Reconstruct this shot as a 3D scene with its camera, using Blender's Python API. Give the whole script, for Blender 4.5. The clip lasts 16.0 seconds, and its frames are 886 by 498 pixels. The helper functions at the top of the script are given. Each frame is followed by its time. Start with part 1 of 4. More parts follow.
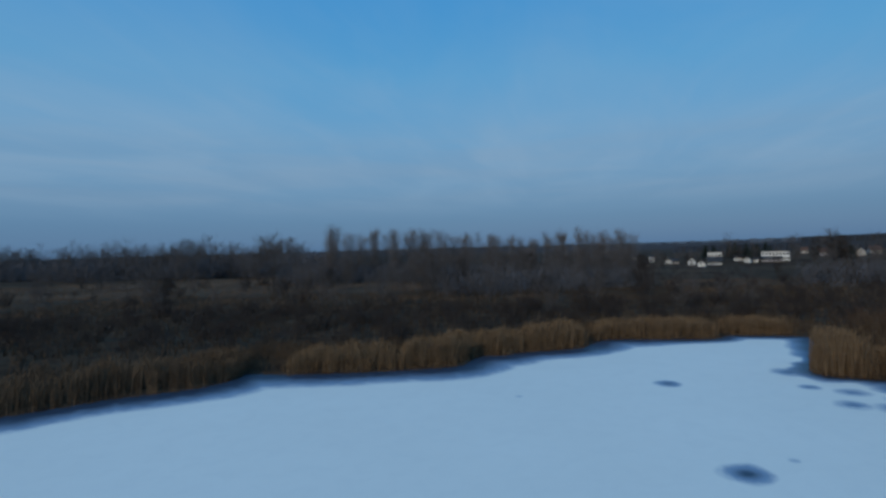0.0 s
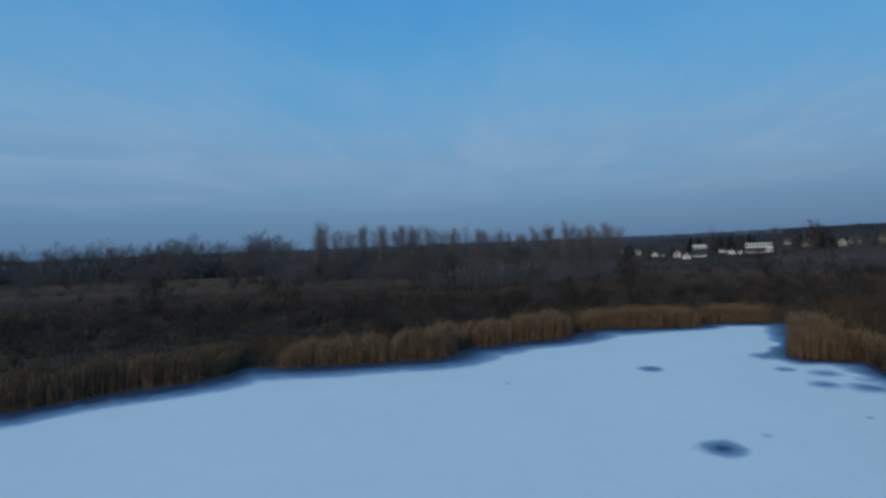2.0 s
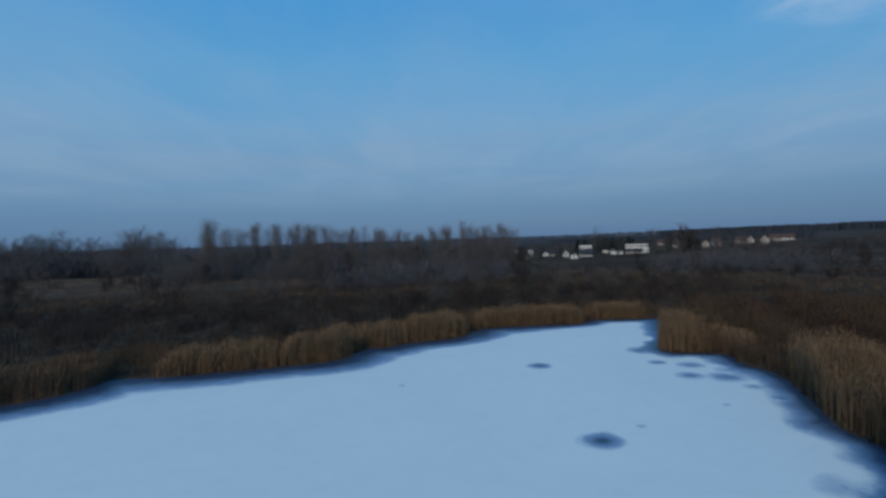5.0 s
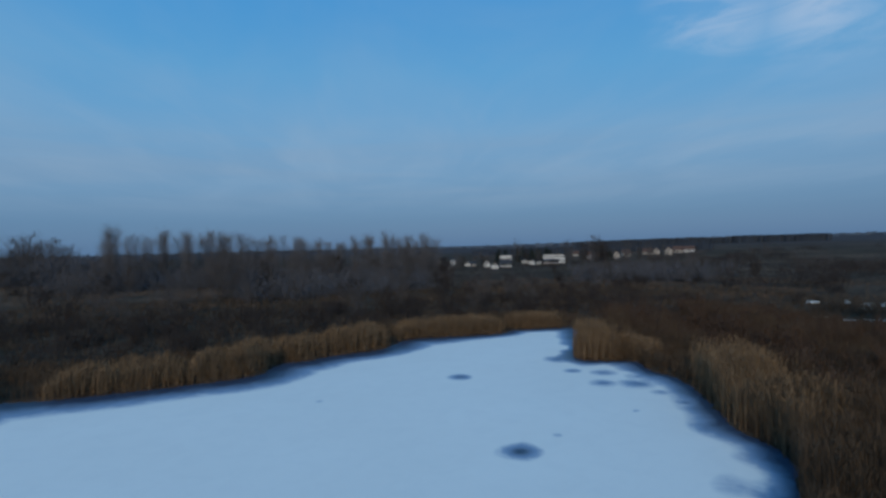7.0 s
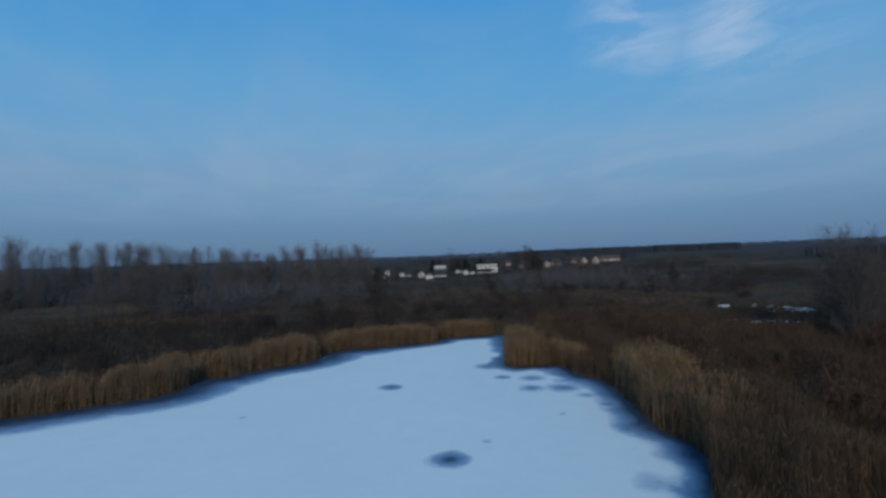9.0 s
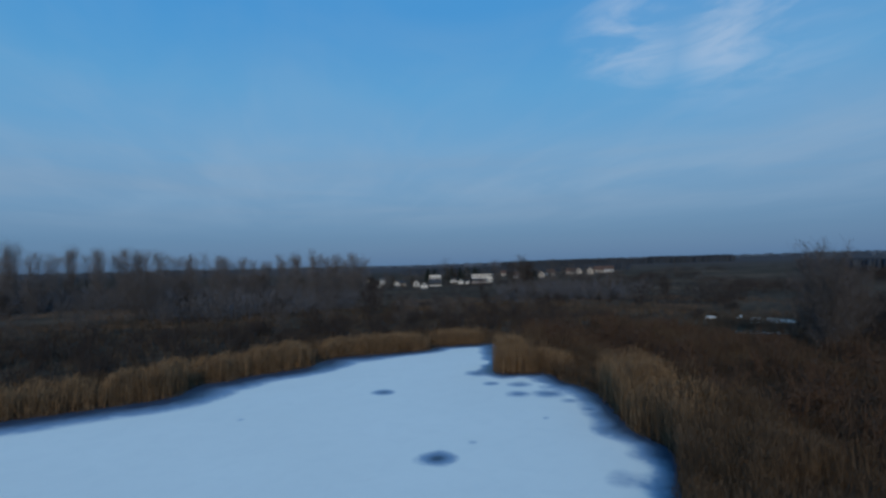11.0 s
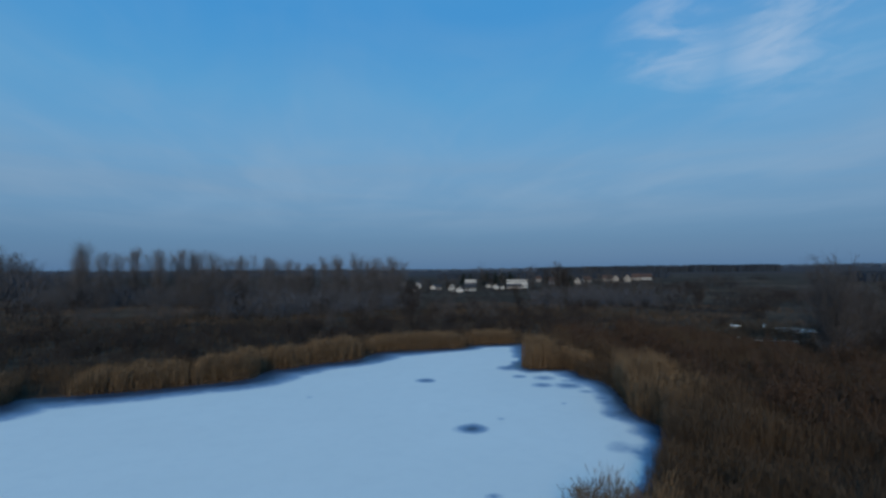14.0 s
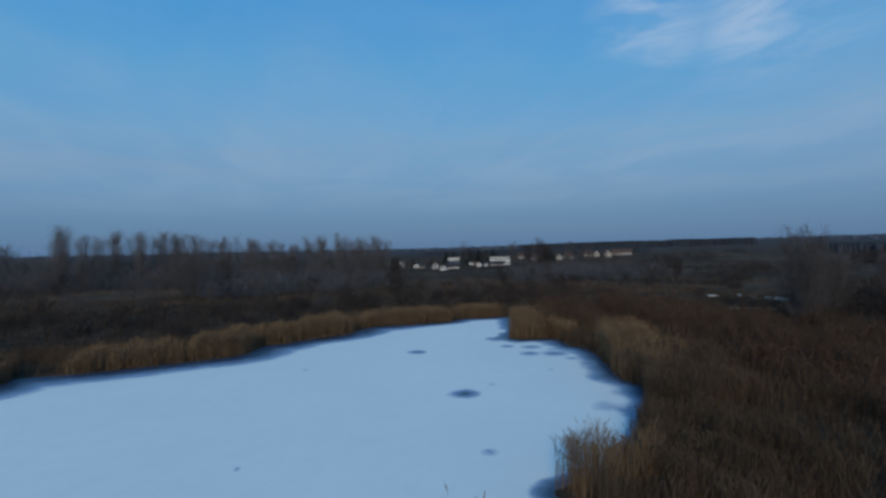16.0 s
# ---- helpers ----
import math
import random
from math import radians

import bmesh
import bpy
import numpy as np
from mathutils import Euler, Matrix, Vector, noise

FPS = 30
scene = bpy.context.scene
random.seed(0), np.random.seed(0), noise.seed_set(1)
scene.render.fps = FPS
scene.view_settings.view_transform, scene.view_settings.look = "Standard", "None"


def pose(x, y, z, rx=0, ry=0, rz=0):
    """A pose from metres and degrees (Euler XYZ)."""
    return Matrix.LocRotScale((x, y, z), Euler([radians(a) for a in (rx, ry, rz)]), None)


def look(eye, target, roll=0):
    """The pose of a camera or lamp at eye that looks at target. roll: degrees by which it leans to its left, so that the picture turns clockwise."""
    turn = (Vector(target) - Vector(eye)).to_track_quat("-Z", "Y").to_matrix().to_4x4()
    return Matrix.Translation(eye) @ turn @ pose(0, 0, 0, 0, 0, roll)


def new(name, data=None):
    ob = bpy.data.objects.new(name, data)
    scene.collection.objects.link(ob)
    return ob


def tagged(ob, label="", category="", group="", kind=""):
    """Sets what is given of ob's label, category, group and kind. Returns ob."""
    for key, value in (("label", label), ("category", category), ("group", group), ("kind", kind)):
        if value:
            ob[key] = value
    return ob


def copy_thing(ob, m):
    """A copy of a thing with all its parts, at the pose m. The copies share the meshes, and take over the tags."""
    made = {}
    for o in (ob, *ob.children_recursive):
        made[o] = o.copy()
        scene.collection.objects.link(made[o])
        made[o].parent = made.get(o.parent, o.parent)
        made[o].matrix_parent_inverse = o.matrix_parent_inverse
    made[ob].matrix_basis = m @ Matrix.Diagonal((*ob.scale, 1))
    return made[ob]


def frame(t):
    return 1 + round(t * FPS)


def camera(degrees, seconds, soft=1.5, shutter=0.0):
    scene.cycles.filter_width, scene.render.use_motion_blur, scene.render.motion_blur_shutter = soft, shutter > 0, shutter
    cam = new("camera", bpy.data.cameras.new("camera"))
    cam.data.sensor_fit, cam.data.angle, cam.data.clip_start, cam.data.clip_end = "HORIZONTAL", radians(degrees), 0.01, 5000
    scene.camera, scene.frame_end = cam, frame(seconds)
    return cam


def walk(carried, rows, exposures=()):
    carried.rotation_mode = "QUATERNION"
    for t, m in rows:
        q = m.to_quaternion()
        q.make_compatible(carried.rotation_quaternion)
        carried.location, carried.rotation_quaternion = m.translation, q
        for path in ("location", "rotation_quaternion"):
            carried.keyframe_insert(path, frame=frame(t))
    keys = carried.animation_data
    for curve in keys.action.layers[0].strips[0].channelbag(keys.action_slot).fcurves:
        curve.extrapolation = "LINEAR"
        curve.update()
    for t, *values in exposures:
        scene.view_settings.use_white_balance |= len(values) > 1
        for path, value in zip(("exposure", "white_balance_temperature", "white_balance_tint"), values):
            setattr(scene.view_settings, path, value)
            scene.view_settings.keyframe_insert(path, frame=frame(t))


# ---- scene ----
cam = camera(77.8, 16.0, soft=2.9)

# ---- camera and its way ----
PATH = [
    (0, (0.007, -0.101, 8.773), (0.032, 1.899, 8.772), -1.7),
    (0.5, (0.182, -0.516, 8.734), (0.211, 1.484, 8.72), -1.7),
    (1, (0.109, -0.812, 8.702), (0.151, 1.188, 8.696), -1.7),
    (1.5, (0.008, -0.945, 8.664), (0.063, 1.054, 8.65), -2.2),
    (2, (-0.053, -1.019, 8.565), (0.014, 0.98, 8.549), -2.5),
    (2.5, (-0.052, -1.008, 8.515), (0.028, 0.991, 8.493), -2.9),
    (3, (-0.005, -0.959, 8.524), (0.116, 1.036, 8.487), -2.6),
    (3.5, (0.057, -0.855, 8.569), (0.252, 1.135, 8.525), -2.4),
    (4, (0.118, -0.781, 8.62), (0.394, 1.199, 8.576), -2.3),
    (4.5, (0.196, -0.719, 8.642), (0.549, 1.249, 8.603), -2.2),
    (7, (0.46, -0.364, 8.754), (1.158, 1.51, 8.746), -1.6),
    (7.5, (0.529, -0.279, 8.734), (1.281, 1.574, 8.737), -1.8),
    (8, (0.651, -0.24, 8.672), (1.457, 1.59, 8.678), -1.9),
    (8.5, (0.729, -0.234, 8.624), (1.592, 1.57, 8.638), -1.9),
    (9, (0.807, -0.34, 8.603), (1.722, 1.437, 8.626), -2.0),
    (11.5, (-0.002, -2.506, 8.689), (0.924, -0.734, 8.759), -1.4),
    (12, (-0.335, -3.186, 8.649), (0.566, -1.403, 8.737), -1.1),
    (12.5, (-0.82, -4.147, 8.667), (0.056, -2.351, 8.766), -0.8),
    (13, (-1.437, -5.309, 8.722), (-0.589, -3.501, 8.834), -0.6),
    (13.5, (-2.091, -6.472, 8.787), (-1.273, -4.649, 8.873), -0.4),
    (14, (-2.612, -7.341, 8.897), (-1.798, -5.516, 8.971), -0.4),
    (14.5, (-3.04, -7.852, 8.942), (-2.206, -6.035, 8.994), -0.7),
    (15, (-3.299, -7.972, 8.8), (-2.446, -6.163, 8.847), -0.9),
    (15.5, (-3.455, -8.044, 8.623), (-2.594, -6.239, 8.649), -1.4),
    (16, (-3.54, -8.094, 8.559), (-2.668, -6.294, 8.555), -1.4),
]
walk(cam, [(t, look(eye, target, roll)) for t, eye, target, roll in PATH],
     exposures=[(0, -0.02, 6420, 8), (0.5, -0.06, 6400, 4), (1.0, -0.03, 6420, 8), (1.5, 0.02, 6420, 10), (13.0, 0.02, 6420, 10), (14.0, -0.02, 6280, 8), (15.0, 0.02, 6420, 10), (16, 0.02, 6420, 10)])

# ---- sky, sun ----
SUN_AZ, SUN_EL = 212.0, 22.0      # degrees clockwise from +y, and above the horizon
world = bpy.data.worlds.new("winter_sky")
scene.world = world
world.use_nodes = True
wt = world.node_tree
wt.nodes.clear()


def node(tree, kind, **sets):
    n = tree.nodes.new(kind)
    for k, v in sets.items():
        if k in n.inputs:
            n.inputs[k].default_value = v
    return n


def ramp(tree, fac, stops, smooth=True):
    n = tree.nodes.new("ShaderNodeValToRGB")
    r = n.color_ramp
    r.interpolation = "EASE" if smooth else "LINEAR"
    while len(r.elements) < len(stops):
        r.elements.new(0.5)
    for e, (p, c) in zip(r.elements, stops):
        e.position = p
        e.color = (*c, 1) if len(c) == 3 else c
    tree.links.new(fac, n.inputs[0])
    return n.outputs[0]


def math_node(tree, op, a, b=None, clamp=False):
    n = tree.nodes.new("ShaderNodeMath")
    n.operation, n.use_clamp = op, clamp
    for i, v in enumerate((a, b)):
        if v is None:
            continue
        if isinstance(v, (int, float)):
            n.inputs[i].default_value = v
        else:
            tree.links.new(v, n.inputs[i])
    return n.outputs[0]


def mix_rgb(tree, fac, a, b, blend="MIX"):
    n = tree.nodes.new("ShaderNodeMix")
    n.data_type, n.blend_type = "RGBA", blend
    for i, v in ((0, fac), (6, a), (7, b)):
        if isinstance(v, (int, float)):
            n.inputs[i].default_value = v
        elif isinstance(v, tuple):
            n.inputs[i].default_value = (*v, 1)
        else:
            tree.links.new(v, n.inputs[i])
    return n.outputs[2]


def noise_tex(tree, vec, scale, detail=4.0, rough=0.55, warp=0.0):
    n = tree.nodes.new("ShaderNodeTexNoise")
    n.inputs["Scale"].default_value = scale
    n.inputs["Detail"].default_value = detail
    n.inputs["Roughness"].default_value = rough
    n.inputs["Distortion"].default_value = warp
    if vec is not None:
        tree.links.new(vec, n.inputs["Vector"])
    return n.outputs[0]


def build_sky():
    sky = wt.nodes.new("ShaderNodeTexSky")
    sky.sky_type, sky.sun_disc = "NISHITA", False
    sky.sun_elevation, sky.sun_rotation = radians(SUN_EL), radians(SUN_AZ)
    sky.dust_density, sky.ozone_density = 1.0, 2.0
    co = wt.nodes.new("ShaderNodeTexCoord").outputs["Generated"]
    sep = wt.nodes.new("ShaderNodeSeparateXYZ")
    wt.links.new(co, sep.inputs[0])
    up = math_node(wt, "MAXIMUM", sep.outputs[2], 0.0)
    # thin high veil over the blue, thickest low down, in hues of winter haze
    veil = ramp(wt, up, VEIL, smooth=False)
    base = mix_rgb(wt, VEIL_MIX, sky.outputs[0], veil)
    # streaky cirrus on a plane far above, its streaks running to the north-north-east
    flat = wt.nodes.new("ShaderNodeCombineXYZ")
    inv = math_node(wt, "ADD", up, 0.06)
    wt.links.new(math_node(wt, "DIVIDE", sep.outputs[0], inv), flat.inputs[0])
    wt.links.new(math_node(wt, "DIVIDE", sep.outputs[1], inv), flat.inputs[1])

    def streaks(turn, across, along, scale, detail, rough, warp):
        m = wt.nodes.new("ShaderNodeMapping")
        m.vector_type = "TEXTURE"
        m.inputs["Rotation"].default_value = (0, 0, radians(turn))
        m.inputs["Scale"].default_value = (across, along, 1)
        wt.links.new(flat.outputs[0], m.inputs[0])
        return noise_tex(wt, m.outputs[0], scale, detail, rough, warp)

    soft_n = streaks(-14, 1.0, 1.8, 0.8, 5, 0.5, 0.8)
    thread_n = streaks(-12, 0.4, 1.8, 1.1, 6, 0.6, 0.7)
    fine_n = streaks(4, 1.0, 1.75, 3.2, 8, 0.60, 0.9)
    height_fade = ramp(wt, up, [(0.04, (0, 0, 0)), (0.16, (1, 1, 1)), (0.30, (0.55, 0.55, 0.55)), (0.45, (0.4, 0.4, 0.4))])
    thin = math_node(wt, "MULTIPLY", ramp(wt, soft_n, [(0.36, (0, 0, 0)), (0.70, (1, 1, 1))]), height_fade)
    threads = math_node(wt, "MULTIPLY", ramp(wt, thread_n, [(0.42, (0, 0, 0)), (0.72, (1, 1, 1))]), height_fade)
    c1 = mix_rgb(wt, math_node(wt, "MULTIPLY", thin, 0.42), base, (2.7, 4.0, 5.5))
    c1 = mix_rgb(wt, math_node(wt, "MULTIPLY", threads, 0.13), c1, (3.0, 4.2, 5.7))

    # a low veil in faint level bands above the horizon
    level = wt.nodes.new("ShaderNodeMapping")
    level.inputs["Scale"].default_value = (1.2, 1.2, 16.0)
    wt.links.new(co, level.inputs[0])
    bands = math_node(wt, "MULTIPLY", ramp(wt, noise_tex(wt, level.outputs[0], 1.3, 4, 0.5, 0.3), [(0.36, (0, 0, 0)), (0.66, (1, 1, 1))]),
                      ramp(wt, up, [(0.05, (0, 0, 0)), (0.11, (1, 1, 1)), (0.17, (0.8, 0.8, 0.8)), (0.24, (0, 0, 0))]))
    c1 = mix_rgb(wt, math_node(wt, "MULTIPLY", bands, 0.28), c1, (2.5, 3.35, 4.5))

    # one brighter patch of cirrus high in the east
    def patch(way, inner, outer):
        far = wt.nodes.new("ShaderNodeVectorMath")
        far.operation = "DISTANCE"
        wt.links.new(co, far.inputs[0])
        far.inputs[1].default_value = Vector(way).normalized()
        return ramp(wt, far.outputs["Value"], [(inner, (1, 1, 1)), (outer, (0, 0, 0))])

    near = math_node(wt, "MAXIMUM", patch((0.69, 0.63, 0.365), 0.02, 0.13), patch((0.785, 0.545, 0.335), 0.01, 0.11))
    near = math_node(wt, "MAXIMUM", near, math_node(wt, "MULTIPLY", patch((0.77, 0.50, 0.42), 0.05, 0.24), 0.8))
    low = math_node(wt, "MULTIPLY", patch((0.88, 0.43, 0.20), 0.02, 0.20), math_node(wt, "MULTIPLY", soft_n, 0.2))
    c1 = mix_rgb(wt, low, c1, (3.0, 3.7, 5.0))
    wisps = math_node(wt, "MULTIPLY", near, ramp(wt, fine_n, [(0.36, (0.12, 0.12, 0.12)), (0.70, (1, 1, 1))]))
    c2 = mix_rgb(wt, math_node(wt, "MULTIPLY", wisps, 0.68), c1, (4.0, 5.2, 6.9))
    bg = wt.nodes.new("ShaderNodeBackground")
    bg.inputs[1].default_value = 0.1
    wt.links.new(c2, bg.inputs[0])
    out = wt.nodes.new("ShaderNodeOutputWorld")
    wt.links.new(bg.outputs[0], out.inputs[0])


VEIL = [(0.0, (0.84, 1.76, 3.3)), (0.05, (0.98, 2.12, 3.75)), (0.12, (1.42, 2.9, 4.75)), (0.2, (1.42, 3.4, 5.7)), (0.3, (0.98, 3.35, 6.15)), (0.42, (0.55, 2.9, 6.3))]
VEIL_MIX = 0.92
build_sky()

sun = bpy.data.lights.new("sun", "SUN")
sun.energy, sun.angle, sun.color = 1.45, radians(12.0), (1.0, 0.83, 0.58)
az, el = radians(SUN_AZ), radians(SUN_EL)
sun_ob = new("sun", sun)
sun_ob.matrix_world = look((60 * math.sin(az), 60 * math.cos(az), 40), (60 * math.sin(az) - math.sin(az) * math.cos(el), 60 * math.cos(az) - math.cos(az) * math.cos(el), 40 - math.sin(el)))

# ---- materials ----


def material(name, dark, light, scale=2.0, rough=0.85, bump=0.3, island=0.0, spec=0.14, fine=8.0):
    """Two-scale noise between two colours; island: share of the variation that differs from piece to piece."""
    m = bpy.data.materials.new(name)
    m.use_nodes = True
    t = m.node_tree
    b = t.nodes["Principled BSDF"]
    co = t.nodes.new("ShaderNodeTexCoord").outputs["Object"]
    big = noise_tex(t, co, scale, 4, 0.6)
    small = noise_tex(t, co, scale * fine, 3, 0.6)
    f = math_node(t, "ADD", math_node(t, "MULTIPLY", big, 0.65), math_node(t, "MULTIPLY", small, 0.35))
    f = ramp(t, f, [(0.32, (0, 0, 0)), (0.68, (1, 1, 1))], smooth=False)
    if island:
        g = t.nodes.new("ShaderNodeNewGeometry").outputs["Random Per Island"]
        f = math_node(t, "ADD", math_node(t, "MULTIPLY", f, 1 - island), math_node(t, "MULTIPLY", g, island))
    t.links.new(mix_rgb(t, f, dark, light), b.inputs["Base Color"])
    b.inputs["Roughness"].default_value = rough
    b.inputs["Specular IOR Level"].default_value = spec
    if bump:
        bn = t.nodes.new("ShaderNodeBump")
        bn.inputs["Strength"].default_value = bump
        bn.inputs["Distance"].default_value = 0.05
        t.links.new(small, bn.inputs["Height"])
        t.links.new(bn.outputs[0], b.inputs["Normal"])
    return m


def ground_material():
    m = bpy.data.materials.new("marsh_ground")
    m.use_nodes = True
    t = m.node_tree
    b = t.nodes["Principled BSDF"]
    co = t.nodes.new("ShaderNodeTexCoord").outputs["Object"]
    big = noise_tex(t, co, 0.035, 5, 0.6, 0.4)
    mid = noise_tex(t, co, 0.4, 5, 0.65)
    tiny = noise_tex(t, co, 5.0, 4, 0.7)
    soil = mix_rgb(t, ramp(t, mid, [(0.3, (0, 0, 0)), (0.7, (1, 1, 1))]), (0.034, 0.024, 0.018), (0.092, 0.063, 0.042))
    straw = mix_rgb(t, ramp(t, tiny, [(0.3, (0, 0, 0)), (0.7, (1, 1, 1))]), (0.115, 0.070, 0.043), (0.225, 0.140, 0.090))
    a = t.nodes.new("ShaderNodeAttribute")
    a.attribute_name = "straw"
    f = math_node(t, "MULTIPLY", a.outputs["Fac"], ramp(t, big, [(0.35, (0.15, 0.15, 0.15)), (0.62, (1, 1, 1))]))
    f = math_node(t, "MULTIPLY", f, ramp(t, mid, [(0.25, (0.3, 0.3, 0.3)), (0.6, (1, 1, 1))]))
    col = mix_rgb(t, f, soil, straw)
    # far ground fades to a greyer land colour, haze painted by distance
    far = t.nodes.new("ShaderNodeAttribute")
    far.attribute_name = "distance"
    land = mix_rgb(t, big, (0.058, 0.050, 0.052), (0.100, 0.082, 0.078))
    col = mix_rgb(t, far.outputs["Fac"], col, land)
    t.links.new(col, b.inputs["Base Color"])
    b.inputs["Roughness"].default_value = 1.0
    b.inputs["Specular IOR Level"].default_value = 0.03
    bn = t.nodes.new("ShaderNodeBump")
    bn.inputs["Strength"].default_value = 0.6
    bn.inputs["Distance"].default_value = 0.15
    t.links.new(mid, bn.inputs["Height"])
    t.links.new(bn.outputs[0], b.inputs["Normal"])
    return m


def ice_material():
    m = bpy.data.materials.new("snow_dusted_ice")
    m.use_nodes = True
    t = m.node_tree
    b = t.nodes["Principled BSDF"]
    co = t.nodes.new("ShaderNodeTexCoord").outputs["Object"]
    a = t.nodes.new("ShaderNodeAttribute")
    a.attribute_name = "melt"
    big = noise_tex(t, co, 0.12, 4, 0.5)
    mid = noise_tex(t, co, 0.8, 6, 0.62, 0.8)
    tiny = noise_tex(t, co, 14, 3, 0.6)
    frost = noise_tex(t, co, 2.6, 5, 0.65, 0.6)
    wob = math_node(t, "ADD", math_node(t, "MULTIPLY", math_node(t, "SUBTRACT", mid, 0.5), 0.6), math_node(t, "MULTIPLY", math_node(t, "SUBTRACT", frost, 0.5), 0.4))
    f = math_node(t, "ADD", a.outputs["Fac"], math_node(t, "MULTIPLY", wob, ramp(t, a.outputs["Fac"], [(0.04, (0, 0, 0)), (0.35, (1, 1, 1))])))
    melt = ramp(t, f, [(0.06, (0, 0, 0)), (0.35, (0.42, 0.42, 0.42)), (0.62, (0.68, 0.68, 0.68)), (0.95, (1, 1, 1))], smooth=False)
    snow = mix_rgb(t, big, (0.82, 0.80, 0.74), (0.90, 0.88, 0.82))
    snow = mix_rgb(t, ramp(t, mid, [(0.40, (0, 0, 0)), (0.75, (0.30, 0.30, 0.30))]), snow, (0.76, 0.75, 0.71))
    snow = mix_rgb(t, ramp(t, tiny, [(0.4, (0, 0, 0)), (0.8, (0.25, 0.25, 0.25))]), snow, (0.71, 0.72, 0.71))
    wet = mix_rgb(t, frost, (0.016, 0.030, 0.060), (0.045, 0.075, 0.125))
    thin = mix_rgb(t, frost, (0.19, 0.27, 0.39), (0.31, 0.40, 0.52))
    grade = mix_rgb(t, math_node(t, "MULTIPLY", melt, 2.0, True), snow, thin)
    col = mix_rgb(t, math_node(t, "SUBTRACT", math_node(t, "MULTIPLY", melt, 2.0), 1.0, True), grade, wet)
    t.links.new(col, b.inputs["Base Color"])
    t.links.new(math_node(t, "SUBTRACT", 0.85, math_node(t, "MULTIPLY", melt, 0.45)), b.inputs["Roughness"])
    b.inputs["Specular IOR Level"].default_value = 0.3
    bn = t.nodes.new("ShaderNodeBump")
    bn.inputs["Strength"].default_value = 0.15
    bn.inputs["Distance"].default_value = 0.02
    t.links.new(tiny, bn.inputs["Height"])
    t.links.new(bn.outputs[0], b.inputs["Normal"])
    return m


M_GROUND = ground_material()
M_ICE = ice_material()
M_REED = material("dry_reed", (0.088, 0.057, 0.034), (0.258, 0.168, 0.094), 0.55, 0.85, 0.0, island=0.30, fine=3.0)
M_REED_BROWN = material("brown_reed", (0.062, 0.042, 0.028), (0.185, 0.124, 0.076), 0.55, 0.85, 0.0, island=0.28, fine=3.0)
M_PLUME = material("reed_heads", (0.19, 0.130, 0.078), (0.40, 0.285, 0.175), 0.6, 0.9, 0.0, island=0.35, fine=3.0)
M_REED_DARK = material("old_brown_reed", (0.042, 0.030, 0.020), (0.132, 0.087, 0.054), 0.30, 0.85, 0.0, island=0.28, fine=4.0)
M_SEDGE = material("brown_sedge", (0.027, 0.020, 0.015), (0.084, 0.058, 0.039), 0.16, 0.9, 0.0, island=0.22, fine=5.0)
M_RUST = material("rust_brown_sedge", (0.040, 0.025, 0.017), (0.100, 0.060, 0.037), 0.25, 0.9, 0.0, island=0.25, fine=4.0)
M_GRASS = material("dead_grass", (0.035, 0.027, 0.021), (0.10, 0.076, 0.055), 0.2, 0.9, 0.0, island=0.5)
M_STRAW = material("dry_meadow_grass", (0.090, 0.060, 0.042), (0.185, 0.124, 0.084), 0.05, 0.9, 0.0, island=0.35, fine=12.0)
M_BARK = material("grey_bark", (0.045, 0.038, 0.034), (0.12, 0.105, 0.095), 3.0, 0.9, 0.4)
M_TWIG = material("bare_twigs", (0.055, 0.049, 0.049), (0.135, 0.120, 0.118), 0.6, 0.9, 0.0, island=0.4)
# poplar crowns: twigs paled in the base colour to imitate haze
M_TWIG_HAZE_PALE = material("haze_paled_twigs", (0.095, 0.088, 0.092), (0.21, 0.192, 0.195), 0.6, 0.9, 0.0, island=0.4)
# scrub at 100 m and more: lighter, bluer base colour imitates haze
M_TWIG_HAZE = material("haze_greyed_twigs", (0.056, 0.057, 0.065), (0.125, 0.121, 0.130), 0.3, 0.9, 0.0, island=0.25)
M_TWIG_RED = material("red_brown_twigs", (0.045, 0.029, 0.021), (0.118, 0.072, 0.048), 0.6, 0.9, 0.0, island=0.4)
M_TWIG_DARK = material("dark_scrub_twigs", (0.022, 0.018, 0.017), (0.060, 0.048, 0.043), 0.5, 0.9, 0.0, island=0.4)
# needle green lightened, with the haze over the village mixed in
M_NEEDLE = material("spruce_needles", (0.018, 0.028, 0.031), (0.042, 0.058, 0.058), 0.8, 0.9, 0.0, island=0.4)
# horizon woods: air haze painted into the base colour as blue-grey
M_HAZE_WOOD = material("haze_tinted_far_wood", (0.085, 0.112, 0.155), (0.120, 0.148, 0.190), 0.01, 0.95, 0.0, island=0.3)
# ridge woods: the blue in this dark colour stands in for haze
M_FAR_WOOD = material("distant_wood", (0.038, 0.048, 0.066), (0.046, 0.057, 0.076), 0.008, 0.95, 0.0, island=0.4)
M_WHITE = material("white_render", (0.62, 0.62, 0.61), (0.76, 0.76, 0.75), 0.4, 0.8, 0.05, spec=0.25)
M_CREAM = material("cream_render", (0.36, 0.33, 0.30), (0.48, 0.44, 0.40), 0.4, 0.85, 0.05, spec=0.25)
M_GREYWALL = material("grey_render", (0.34, 0.32, 0.33), (0.46, 0.43, 0.44), 0.4, 0.85, 0.05, spec=0.25)
M_TILE = material("red_brown_roof_tiles", (0.075, 0.046, 0.038), (0.14, 0.083, 0.065), 0.8, 0.8, 0.3, spec=0.25)
